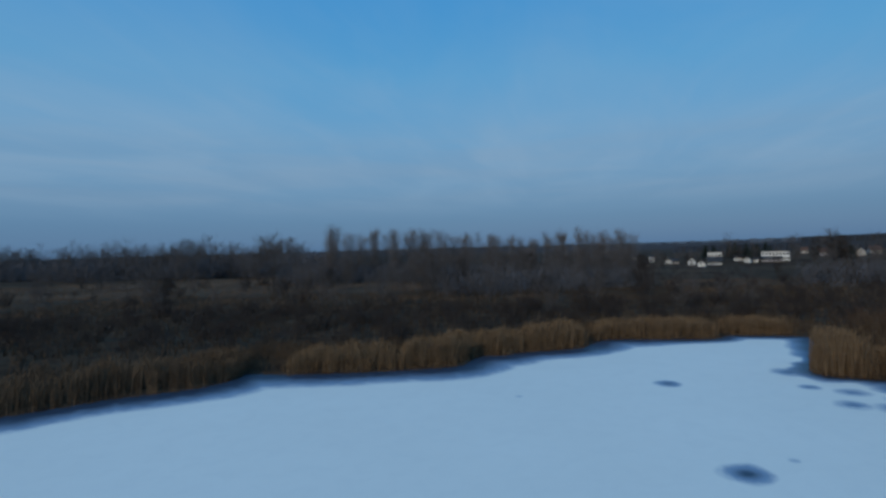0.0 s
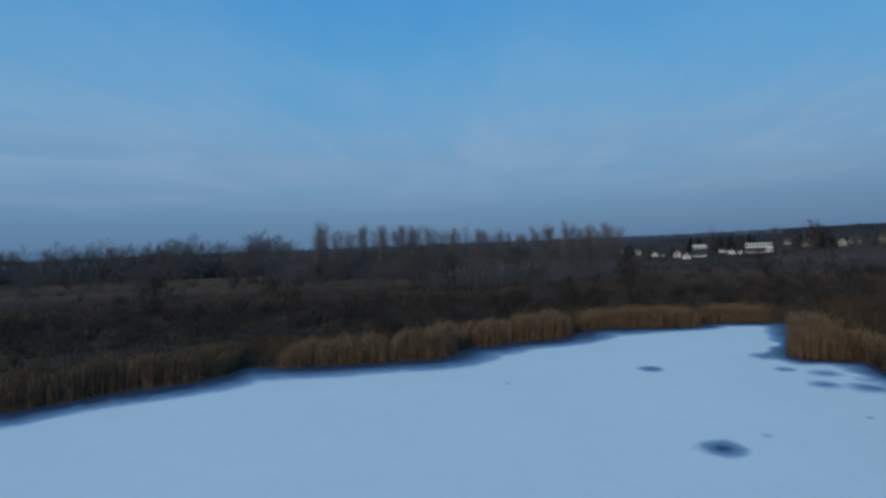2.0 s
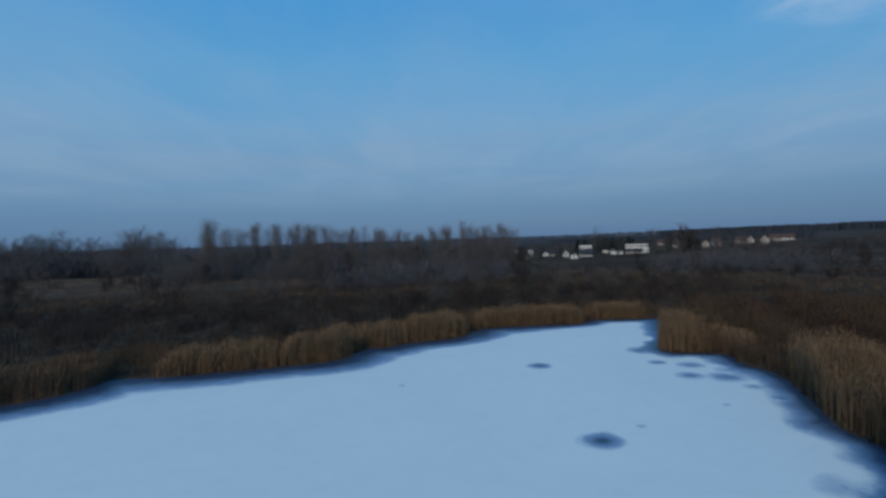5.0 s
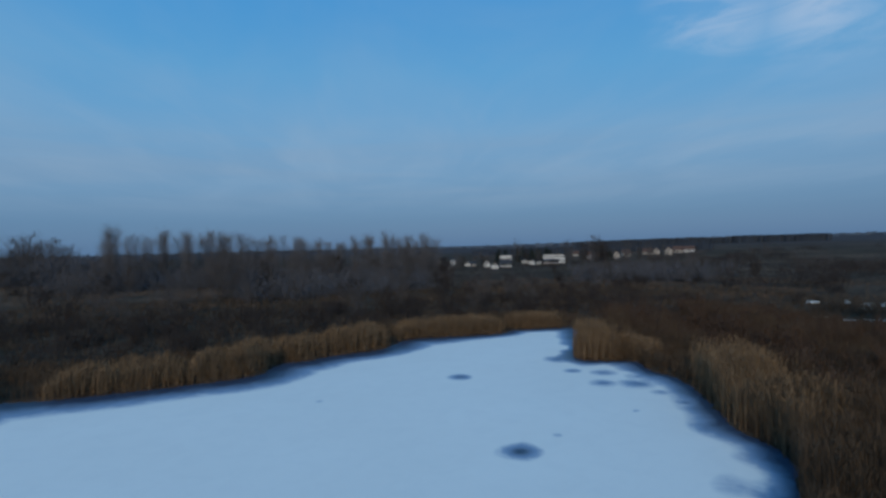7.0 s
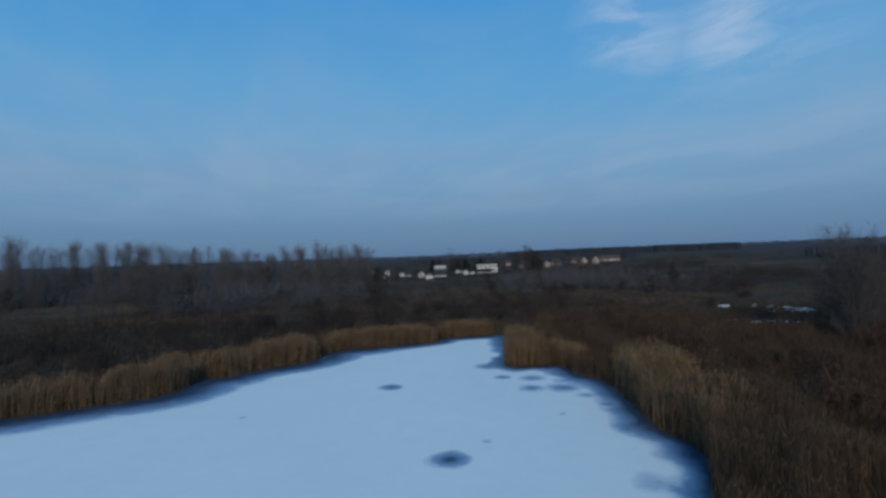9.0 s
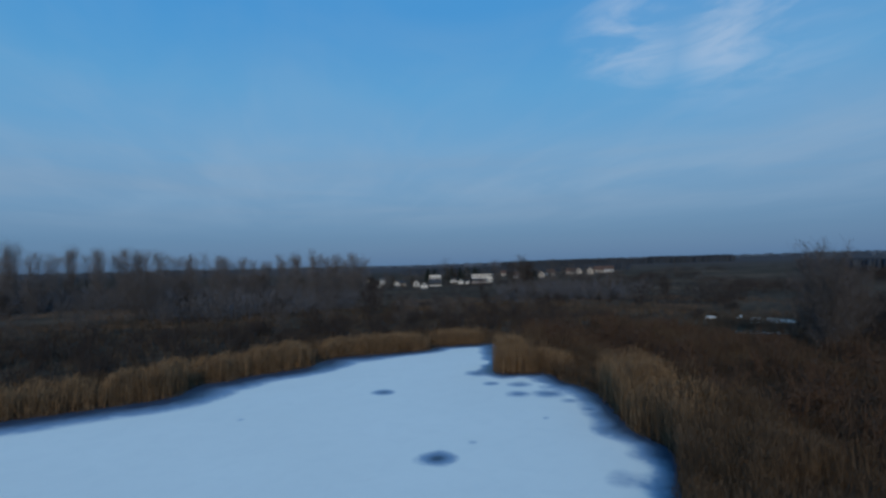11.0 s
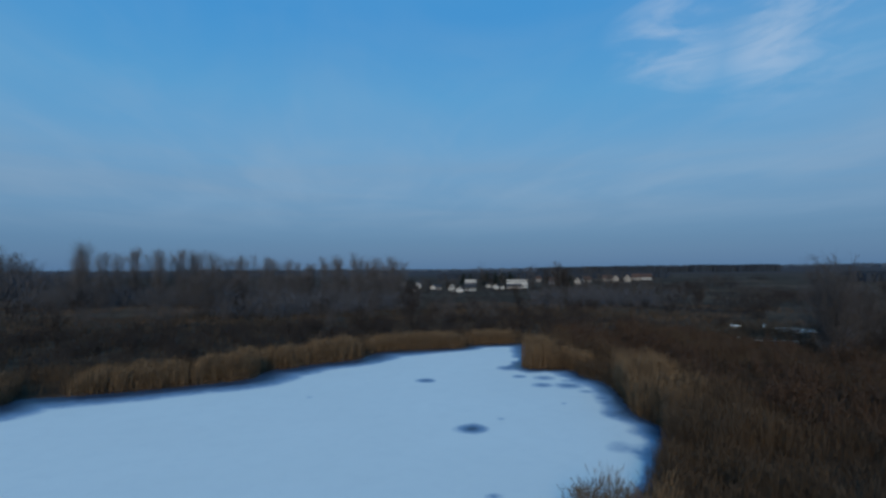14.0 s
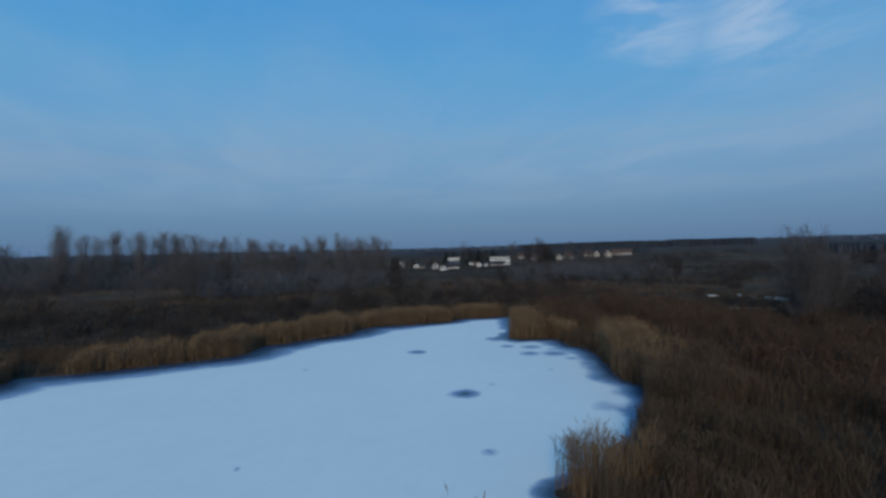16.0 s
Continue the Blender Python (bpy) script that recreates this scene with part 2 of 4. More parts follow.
M_DARKROOF = material("dark_roof_felt", (0.025, 0.027, 0.032), (0.055, 0.058, 0.066), 0.5, 0.7, 0.1, spec=0.25)
M_GLASS = material("dark_window_glass", (0.02, 0.024, 0.03), (0.04, 0.046, 0.055), 1.0, 0.12, 0.0, spec=0.6)

# ---- mesh helpers ----
rng = np.random.default_rng(7)


def mesh_np(name, V, F):
    """A triangle mesh out of arrays."""
    me = bpy.data.meshes.new(name)
    V, F = np.asarray(V, np.float32), np.asarray(F, np.int32)
    me.vertices.add(len(V))
    me.vertices.foreach_set("co", V.ravel())
    me.loops.add(F.size)
    me.loops.foreach_set("vertex_index", F.ravel())
    me.polygons.add(len(F))
    me.polygons.foreach_set("loop_start", np.arange(0, F.size, 3, dtype=np.int32))
    me.update(calc_edges=True)
    me.validate()
    return me


def thing(name, me, mat, label="", category="", group="", kind="", parent=None):
    me.materials.clear()
    me.materials.append(mat)
    ob = new(name, me)
    if parent is not None:
        ob.parent = parent
    return tagged(ob, label, category, group, kind)


def part(name, bm, mat, parent, label=""):
    me = bpy.data.meshes.new(name)
    bm.to_mesh(me)
    bm.free()
    return thing(name, me, mat, label, parent=parent)


def join(pieces):
    V, F, k = [], [], 0
    for v, f in pieces:
        V.append(v)
        F.append(f + k)
        k += len(v)
    return np.concatenate(V), np.concatenate(F)


def unit(a):
    return a / np.maximum(np.linalg.norm(a, axis=-1, keepdims=True), 1e-9)


def ribbons(P, Q, w0, w1):
    """Flat tapered strips from the points P to Q, each turned at random about its length."""
    P, Q = np.asarray(P, float), np.asarray(Q, float)
    n = len(P)
    side = unit(np.cross(Q - P, unit(rng.normal(size=(n, 3)))))
    w0, w1 = np.broadcast_to(w0, n)[:, None], np.broadcast_to(w1, n)[:, None]
    V = np.stack([P - side * w0 / 2, P + side * w0 / 2, Q + side * w1 / 2, Q - side * w1 / 2], 1).reshape(-1, 3)
    i = np.arange(n)[:, None] * 4
    F = np.concatenate([i + [0, 1, 2], i + [0, 2, 3]], 1).reshape(-1, 3)
    return V, F


def prisms(P, Q, r0, r1, sides=3):
    """Tapered rods from the points P to Q."""
    P, Q = np.asarray(P, float), np.asarray(Q, float)
    n = len(P)
    d = unit(Q - P)
    ref = np.where(np.abs(d[:, 2:3]) > 0.9, [[1.0, 0, 0]], [[0, 0, 1.0]])
    a = unit(np.cross(d, ref))
    b = np.cross(d, a)
    ang = np.arange(sides) * 2 * np.pi / sides
    ring = np.cos(ang)[None, :, None] * a[:, None] + np.sin(ang)[None, :, None] * b[:, None]
    r0, r1 = np.broadcast_to(r0, n)[:, None, None], np.broadcast_to(r1, n)[:, None, None]
    V = np.concatenate([P[:, None] + ring * r0, Q[:, None] + ring * r1], 1).reshape(-1, 3)
    f = []
    for k in range(sides):
        j = (k + 1) % sides
        f += [[k, j, sides + j], [k, sides + j, sides + k]]
    F = (np.arange(n)[:, None, None] * 2 * sides + np.array(f)[None]).reshape(-1, 3)
    return V, F


# ---- the plan: lake shore, heights ----
SHORE = [(2, 4.2), (3.8, 4.2), (5.6, 3.0), (7.4, 4.4), (7.9, 6.2), (8.2, 7.4), (9.4, 7.5), (11.6, 7.6), (14.2, 9.5), (16.0, 11.0), (18.0, 12.7), (19.5, 13.9), (20.5, 15.0), (21.2, 16.3), (21.6, 17.8),
         (22.2, 19.3), (23.6, 21.7), (25.0, 24.0), (25.9, 25.8), (26.4, 27.6), (26.4, 29.4), (27.0, 31.0), (27.4, 32.4), (25.8, 33.4), (24.4, 34.4), (24.8, 36.2), (28.3, 41.0), (32.6, 47.6),
         (30.8, 49.0), (28.7, 49.6), (26.4, 50.0), (24.4, 48.7), (19.2, 49.4), (15.8, 49.9), (14.2, 49.1), (11.9, 46.4), (9.4, 45.7), (6.8, 45.2), (5.2, 44.2), (3.5, 44.2), (2.4, 42.8), (1.0, 40.6),
         (-2.7, 40.0), (-6.8, 39.7), (-10.9, 39.8), (-13.8, 40.3), (-14.8, 38.0), (-16.8, 36.1), (-20.2, 34.6), (-25.0, 31.2), (-33, 28), (-42, 20),
         (-45, 8), (-36, -2), (-20, -3), (-8, 1)]


def rounded(points, steps=6):
    p = np.array(points, float)
    a, b, c, d = np.roll(p, 1, 0), p, np.roll(p, -1, 0), np.roll(p, -2, 0)
    u = np.linspace(0, 1, steps, endpoint=False)[None, :, None]
    a, b, c, d = (q[:, None] for q in (a, b, c, d))
    s = 0.5 * (2 * b + (c - a) * u + (2 * a - 5 * b + 4 * c - d) * u ** 2 + (3 * b - a - 3 * c + d) * u ** 3)
    return s.reshape(-1, 2)


LINE = rounded(SHORE)
LINE = LINE + np.stack([np.sin(np.arange(len(LINE)) * 2.3), np.cos(np.arange(len(LINE)) * 3.1)], 1) * 0.08


def shore_distance(x, y):
    """Metres to the shore line, below zero over the lake, and the share of the way round it."""
    far = np.hypot(np.maximum(np.abs(np.asarray(x, float) + 6) - 40, 0), np.maximum(np.abs(np.asarray(y, float) - 23.5) - 28, 0))
    if np.ndim(x) == 0 and far > 6:
        return float(far) + 3.0, 0.0
    p = np.stack([np.ravel(x), np.ravel(y)], 1)
    best, where, inside = np.full(len(p), 1e9), np.zeros(len(p)), np.zeros(len(p), bool)
    n = len(LINE)
    for k in range(n):
        a, b = LINE[k], LINE[(k + 1) % n]
        ab = b - a
        u = np.clip(((p - a) @ ab) / (ab @ ab), 0, 1)
        d = np.hypot(*(p - a - u[:, None] * ab).T)
        closer = d < best
        best = np.where(closer, d, best)
        where = np.where(closer, (k + u) / n, where)
        if a[1] != b[1]:
            cross = ((a[1] > p[:, 1]) != (b[1] > p[:, 1])) & (p[:, 0] < (b[0] - a[0]) * (p[:, 1] - a[1]) / (b[1] - a[1]) + a[0])
            inside ^= cross
    return np.where(inside, -best, best).reshape(np.shape(x)), where.reshape(np.shape(x))


def step(a, b, x):
    u = np.clip((np.asarray(x, float) - a) / (b - a), 0, 1)
    return u * u * (3 - 2 * u)


def waves(x, y, size, seed=0):
    """Smooth uneven swell between -1 and 1."""
    r = np.random.default_rng(seed)
    s = 0
    for k in range(7):
        a, f, ph = r.uniform(0, 2 * np.pi), r.uniform(0.6, 1.9) / size, r.uniform(0, 6.3)
        s = s + np.sin(f * 2 * np.pi * (x * np.cos(a) + y * np.sin(a)) + ph)
    return s / 4.2


def height(x, y, d=None):
    x, y = np.asarray(x, float), np.asarray(y, float)
    if d is None:
        d = shore_distance(x, y)[0]
    r = np.hypot(x, y)
    land = 0.10 + 0.30 * step(0, 5, d) + 0.25 * waves(x, y, 22, 3) * step(1, 15, d)
    east = np.degrees(np.arctan2(x, y))
    land = land - 7.0 * step(50, 360, r) * (0.3 + 0.7 * step(-12, 22, east)) + 0.5 * waves(x, y, 160, 5) * step(100, 300, r)
    land = land + 6 * step(600, 1500, r) * step(22, 50, east) * (1 - step(130, 170, east)) + (14 + 7 * step(25, 62, east)) * step(1700, 3600, r) + 4 * waves(x, y, 1500, 8) * step(900, 2500, r)
    return np.where(d < 0, -0.5 * step(0, 1.2, -d) + 0.10 * (1 - step(0, 0.25, -d)), land)


# pale open meadows: centre and reach
MEADOWS = [(232, 170, 34, 22), (244, 150, 26, 16), (84, 107, 11, 7), (330, 250, 50, 26), (190, 150, 20, 10), (-75, 195, 40, 34), (-82, 140, 24, 18), (-27, 158, 20, 8), (20, 128, 12, 5), (62, 150, 14, 6)]


def straw_share(x, y):
    """Where the dry pale meadow grows rather than dark scrub."""
    s = step(104, 128, y + 0.1 * x) * (1 - step(205, 240, y)) * (1 - step(-45, -18, x)) * (0.75 + 0.4 * waves(x, y, 45, 11))
    s = np.maximum(s, 0.8 * step(110, 125, y) * (1 - step(150, 170, y)) * step(-60, -20, x) * (1 - step(15, 45, x)))
    s = np.maximum(s, 0.6 * step(0.1, 0.6, waves(x, y, 60, 12)) * step(45, 80, x) * (1 - step(300, 420, np.hypot(x, y))))
    s = np.maximum(s, 0.55 * step(0.0, 0.7, waves(x, y, 9, 13)) * step(28, 40, x) * (1 - step(40, 60, y)))
    s = np.maximum(s, 0.35 * step(0.2, 0.8, waves(x, y, 14, 14)))
    s = np.maximum(s, 0.75 * step(-0.1, 0.4, waves(x, y, 170, 15)) * step(260, 380, np.hypot(x, y)) * step(0.55, 0.7, x / np.maximum(y, 1.0)))
    for mx, my, rx, ry in MEADOWS:
        q = np.hypot((x - mx) / rx, (y - my) / ry) + 0.35 * waves(x, y, rx, 17)
        s = np.maximum(s, 0.9 * (1 - step(0.6, 1.1, q)))
    return np.clip(s, 0, 1)


def build_ground():
    radii = np.concatenate([np.arange(0.75, 62, 0.75), np.geomspace(62.5, 4700, 78)])
    ang = np.linspace(0, 2 * np.pi, 400, endpoint=False)
    R, A = np.meshgrid(radii, ang, indexing="ij")
    X, Y = 5 + R * np.sin(A), 25 + R * np.cos(A)
    d = shore_distance(X, Y)[0]
    Z = height(X, Y, d)
    V = np.concatenate([np.stack([X, Y, Z], -1).reshape(-1, 3), [[5, 25, -0.5]]])
    n = len(ang)
    i, j = np.meshgrid(np.arange(len(radii) - 1), np.arange(n), indexing="ij")
    k = (j + 1) % n
    a, b, c, e = i * n + j, (i + 1) * n + j, (i + 1) * n + k, i * n + k
    F = np.concatenate([np.stack([a, c, b], -1).reshape(-1, 3), np.stack([a, e, c], -1).reshape(-1, 3),
                        np.stack([np.full(n, len(V) - 1), (np.arange(n) + 1) % n, np.arange(n)], -1)])
    me = mesh_np("ground", V, F)
    straw, far = me.attributes.new("straw", "FLOAT", "POINT"), me.attributes.new("distance", "FLOAT", "POINT")
    straw.data.foreach_set("value", straw_share(V[:, 0], V[:, 1]).astype(np.float32))
    # share of the painted haze colour, growing from 600 m outwards
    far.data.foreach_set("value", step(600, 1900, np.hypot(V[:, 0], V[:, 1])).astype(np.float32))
    me.polygons.foreach_set("use_smooth", np.ones(len(F), bool))
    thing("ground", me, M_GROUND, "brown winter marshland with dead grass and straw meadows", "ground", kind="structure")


build_ground()

# thawed holes: x, y, radius, darkness
HOLES = [(11.41, 20.35, 1.15, 1.0), (14.09, 33.74, 1.0, 0.85), (21.7, 31.9, 0.8, 0.66), (23.2, 30.5, 1.15, 0.56), (21.5, 28.2, 1.1, 0.62), (23.2, 27.2, 1.5, 0.58),
         (23.1, 25.0, 0.8, 0.42), (23.0, 35.6, 1.5, 0.72), (24.4, 35.4, 1.5, 0.72), (19.5, 22.8, 0.25, 0.6), (13.9, 21.4, 0.35, 0.35), (4.6, 32.0, 0.35, 0.4), (-1.6, 15.1, 0.2, 0.7),
         (8.0, 11.7, 0.5, 0.5), (18.0, 13.5, 0.4, 0.45), (22.8, 22.8, 0.7, 0.8), (22.3, 20.9, 0.7, 0.66), (21.4, 19.6, 0.6, 0.5), (24.6, 28.6, 1.2, 0.5)]


def build_ice():
    st = 0.2
    xs, ys = np.arange(-46, 34, st), np.arange(-4, 52, st)
    X, Y = np.meshgrid(xs, ys, indexing="ij")
    d, w = shore_distance(X, Y)
    east = step(10, 20, X) * (1 - step(40, 46, Y))
    width = 4.2 + 0.5 * waves(X, Y, 9, 21) - 2.1 * east + 0.7 * east * waves(X, Y, 3.7, 22)
    width = width * (1 - 0.72 * (1 - step(11, 16, Y)))
    width = width * (1 - 0.45 * step(14, 24, X) * step(36, 42, Y))
    melt = np.clip((1.35 - 0.2 * east) * (1 - (-d) / np.maximum(width, 0.6)), 0, 1) ** (0.8 + 0.3 * east)
    for hx, hy, r, dark in HOLES:
        q = np.hypot(X - hx, Y - hy) * (1 + 0.08 * waves(X - hx, Y - hy, 1.7, int(abs(hx) * 10)))
        melt = np.maximum(melt, dark * (0.46 * (1 - step(0.5, 1.1, q / r)) + 0.54 * (1 - step(0.0, 0.55, q / r))))
    keep = d < 0.35
    n = len(ys)
    i, j = np.meshgrid(np.arange(len(xs) - 1), np.arange(n - 1), indexing="ij")
    ok = (keep[:-1, :-1] & keep[1:, :-1] & keep[1:, 1:] & keep[:-1, 1:]).ravel()
    a = (i * n + j).ravel()[ok]
    F = np.concatenate([np.stack([a, a + n, a + n + 1], -1), np.stack([a, a + n + 1, a + 1], -1)])
    used = np.unique(F)
    remap = np.zeros(X.size, int)
    remap[used] = np.arange(len(used))
    V = np.stack([X.ravel(), Y.ravel(), np.zeros(X.size)], 1)[used]
    me = mesh_np("lake_ice", V, remap[F])
    at = me.attributes.new("melt", "FLOAT", "POINT")
    at.data.foreach_set("value", melt.ravel()[used].astype(np.float32))
    thing("lake_ice", me, M_ICE, "frozen lake with snow-dusted ice, dark thawed holes and wet rim", "frozen lake", kind="structure")


build_ice()


def build_pool(x, y, lx, ly, turn):
    """A small frozen pool in the marsh: a low ragged-edged sheet of ice."""
    bm = bmesh.new()
    n = 28
    ring = []
    for k in range(n):
        a = 2 * math.pi * k / n
        r = 1 + 0.18 * math.sin(3 * a + x) + 0.10 * math.sin(7 * a + y)
        ring.append((lx * r * math.cos(a), ly * r * math.sin(a)))
    top = [bm.verts.new((px, py, 0.02)) for px, py in ring]
    low = [bm.verts.new((px * 1.02, py * 1.02, -0.35)) for px, py in ring]
    bm.faces.new(top)
    for k in range(n):
        bm.faces.new((top[k], low[k], low[(k + 1) % n], top[(k + 1) % n]))
    me = bpy.data.meshes.new("frozen_pool")
    bm.to_mesh(me)
    bm.free()
    ob = thing("frozen_pool", me, M_ICE, "small frozen marsh pool dusted with snow", "frozen pool", "marsh pools")
    rr = [height(x + p, y + q) for p in (-4, -2, 0, 2, 4) for q in (-4, -2, 0, 2, 4)]
    ob.matrix_world = Matrix.Translation((x, y, float(max(rr)) + 0.05)) @ Matrix.Rotation(turn, 4, "Z")


for x, y, lx, ly, turn in ((70.6, 41.6, 2.6, 3.2, -1.05), (70.4, 50.0, 0.7, 0.8, -1.0), (73.5, 47.6, 0.3, 1.4, -1.0), (59.6, 35.0, 1.6, 0.45, -1.05), (56.0, 38.9, 0.7, 0.4, -0.95), (57.6, 37.0, 0.5, 0.3, -0.95)):
    build_pool(x, y, lx, ly, turn)

# ---- reeds ----


def reed_mesh(name, x, y, z, h, thick, plume=0.8):
    """Upright dry reeds: a bent stalk, steep narrow leaves and a feathery drooping head."""
    n = len(x)
    base = np.stack([x, y, z - 0.1], 1)
    sway = np.column_stack([0.05 + 0.07 * waves(x, y, 2.2, 35), 0.03 + 0.07 * waves(x, y, 2.6, 36)])
    lean = rng.normal(0, 0.055, (n, 2)) + sway
    mid = base + np.column_stack([lean * h[:, None] * 0.35, h * 0.55])
    tip = base + np.column_stack([lean * h[:, None] * 1.0, h * 0.98])
    pieces = [ribbons(base, mid, thick * 2.2, thick * 1.8), ribbons(mid, tip, thick * 1.8, thick * 0.7)]
    for k in range(3):
        u = rng.uniform(0.25, 0.92, n)[:, None]
        root = np.where(u < 0.55, base + (mid - base) * u / 0.55, mid + (tip - mid) * (u - 0.55) / 0.43)
        a = rng.uniform(0, 2 * np.pi, n)
        ln = rng.uniform(0.3, 0.7, n) * np.minimum(h / 2.2, 1)
        end = root + np.column_stack([np.cos(a) * ln * 0.33, np.sin(a) * ln * 0.33, ln * rng.uniform(0.3, 1.0, n)])
        pieces.append(ribbons(root, end, thick * 2.6, thick * 0.4))
    stalk_faces = sum(len(f) for v, f in pieces)
    if plume:
        has = rng.random(n) < plume
        p = tip[has] - [0, 0, 0.06]
        q = p + np.column_stack([lean[has] * 1.2 + rng.normal(0, 0.04, (has.sum(), 2)), rng.uniform(0.18, 0.32, has.sum())])
        m = (p + q) / 2
        pieces += [ribbons(p, m, 0.010, thick * 4.2), ribbons(m, q, thick * 4.2, 0.006)]
    me = mesh_np(name, *join(pieces))
    slots = np.zeros(len(me.polygons), np.int32)
    slots[stalk_faces:] = 1
    me.polygons.foreach_set("material_index", slots)
    return me


def bed(label, x0, x1, y0, y1, per_m2, depth, tall, thick, mat, dome=0.0, axis="x", ragged=0.35, inner=0.0, heads=0.8, patch=None, name="reed_bed"):
    """A reed bed along the shore, within a stretch of the plan; depth: metres from the ice;
    dome: how far it sinks towards its two ends; patch: swell size, seed and least swell where it grows."""
    n = int((x1 - x0) * (y1 - y0) * per_m2)
    x, y = rng.uniform(x0, x1, n), rng.uniform(y0, y1, n)
    near = np.hypot(x - 8, y - 22) < 70
    x, y = x[near], y[near]
    d, w = shore_distance(x, y)
    u = np.abs((2 * x - x0 - x1) / (x1 - x0) if axis == "x" else (2 * y - y0 - y1) / (y1 - y0))
    end = 1 - dome * u ** 5
    edge = depth * (1 + 0.25 * waves(x, y, 6, 31)) * (1 - 0.6 * dome * u ** 6)
    clump = waves(x, y, 2.6, 32)
    keep = (d > inner - 0.15 + 0.12 * waves(x, y, 1.1, 33)) & (d < edge) & (clump + rng.normal(0, 0.35, len(x)) > -1.1) & (rng.random(len(x)) < 1.15 - dome * u ** 5)
    h = tall * (0.95 + 0.17 * waves(x, y, 4.5, 34) + 0.12 * clump + rng.normal(0, 0.10, len(x))) * (1 - ragged * step(depth * 0.6, depth * 1.2, d)) * end
    if patch:
        swell = waves(x, y, patch[0], patch[1])
        keep &= swell + rng.normal(0, 0.12, len(x)) > patch[2]
        h = h * (0.65 + 0.45 * step(patch[2], patch[2] + 0.6, swell))
    x, y, d, h = x[keep], y[keep], d[keep], h[keep]
    ob = thing(name, reed_mesh(name, x, y, np.maximum(height(x, y, d), -0.02), np.maximum(h, 0.35), thick, heads), mat, label, "reeds", "reeds round the lake", "stuff")
    ob.data.materials.append(M_PLUME if mat is M_REED else mat)
    return ob


# along the far side, clump by clump
bed("brown dry reeds standing along the frozen lake edge", -45, -14.2, 18, 42, 62, 3.4, 1.75, 0.010, M_REED_BROWN, 0.25)
bed("golden dry reeds in a broad clump beside the ice", -11.4, -2.6, 38.5, 45, 75, 3.2, 1.5, 0.010, M_REED, 0.5)
bed("tall golden dry reed clump beside the ice", -3.0, 2.6, 38.5, 47, 75, 3.2, 1.75, 0.010, M_REED, 0.3)
bed("rounded golden dry reed clump on a small bulge of shore", 2.5, 6.9, 42.5, 49, 75, 3.0, 1.65, 0.010, M_REED, 0.35)
bed("tall golden dry reeds at a bend of the shore", 6.7, 12.9, 44.5, 51, 75, 3.2, 1.85, 0.010, M_REED, 0.5)
bed("low straw-coloured reeds along the far shore", 14.0, 25.4, 47, 53.5, 70, 3.0, 1.6, 0.010, M_REED, 0.45)
bed("low straw-coloured reeds at the lake corner", 26.4, 32.0, 47.5, 54, 70, 3.0, 1.4, 0.010, M_REED, 0.5)
bed("thin brown reeds in a gap between golden clumps", -18, 4, 36, 50, 26, 6.5, 1.15, 0.010, M_REED_DARK, inner=0.2, heads=0.3)
bed("thin brown reeds behind the golden clumps", 4, 35, 43, 57, 26, 6.5, 1.05, 0.010, M_REED_DARK, inner=0.2, heads=0.3)
# along the eastern bank
bed("tall rounded golden reed clump on a point of the shore", 24.1, 26.8, 33.0, 36.6, 110, 2.9, 2.45, 0.009, M_REED, 0.45)
bed("small pale reed clump behind a point of the shore", 27.2, 28.9, 31.0, 35.0, 80, 2.8, 1.5, 0.009, M_REED, 0.5)
bed("low brown reeds and sedge along the lake bank", 25.5, 35, 24.8, 37, 60, 4.5, 0.95, 0.009, M_REED_DARK)
bed("tall golden reeds in a thick clump on the lake bank", 22.0, 30, 18.6, 25.6, 75, 3.4, 2.5, 0.008, M_REED, 0.4, "y")
bed("golden-brown reeds thinning out along the lake bank", 20.2, 28, 14.0, 19.6, 60, 3.2, 2.2, 0.008, M_REED, 0.35, "y")
bed("brown reeds thick along the near bank", 17, 29, 9, 18.5, 80, 4.6, 2.0, 0.006, M_REED_DARK)
bed("brown reeds filling the near shore", 7.4, 10.6, 0.5, 4.8, 80, 5.0, 1.5, 0.006, M_REED_DARK, ragged=0.1)
bed("dense dry reed clump with feathery heads over the ice", 8.2, 10.4, 4.6, 8.2, 170, 4.2, 1.85, 0.006, M_REED, ragged=0.15)
bed("low brown reeds between a clump and the bank", 10.4, 18, 1, 11.5, 110, 6.0, 1.3, 0.005, M_REED_DARK, ragged=0.1)
bed("sparse reeds with feathery heads at the near shore", -3, 5.4, 0, 4.4, 5, 2.2, 2.0, 0.008, M_REED)
# behind the bank: sedge in patches of three tones
bed("old brown sedge covering the wet bank", 10, 56, -14, 46, 18, 26, 1.05, 0.007, M_SEDGE, inner=2.5, heads=0.2, name="sedge_belt")
bed("taller pale-brown reed patches on the wet bank", 12, 52, -12, 46, 30, 22, 1.75, 0.006, M_REED_DARK, inner=3.0, heads=0.5, patch=(8, 81, 0.22), name="sedge_belt")
bed("rust-brown sedge patches on the wet bank", 12, 56, -12, 50, 26, 26, 1.35, 0.006, M_RUST, inner=3.0, heads=0.2, patch=(10, 82, 0.18), name="sedge_belt")
bed("golden reed patches among brown sedge", 14, 50, -10, 40, 20, 20, 1.5, 0.006, M_REED, inner=4.0, heads=0.4, patch=(9, 83, 0.75), name="sedge_belt")


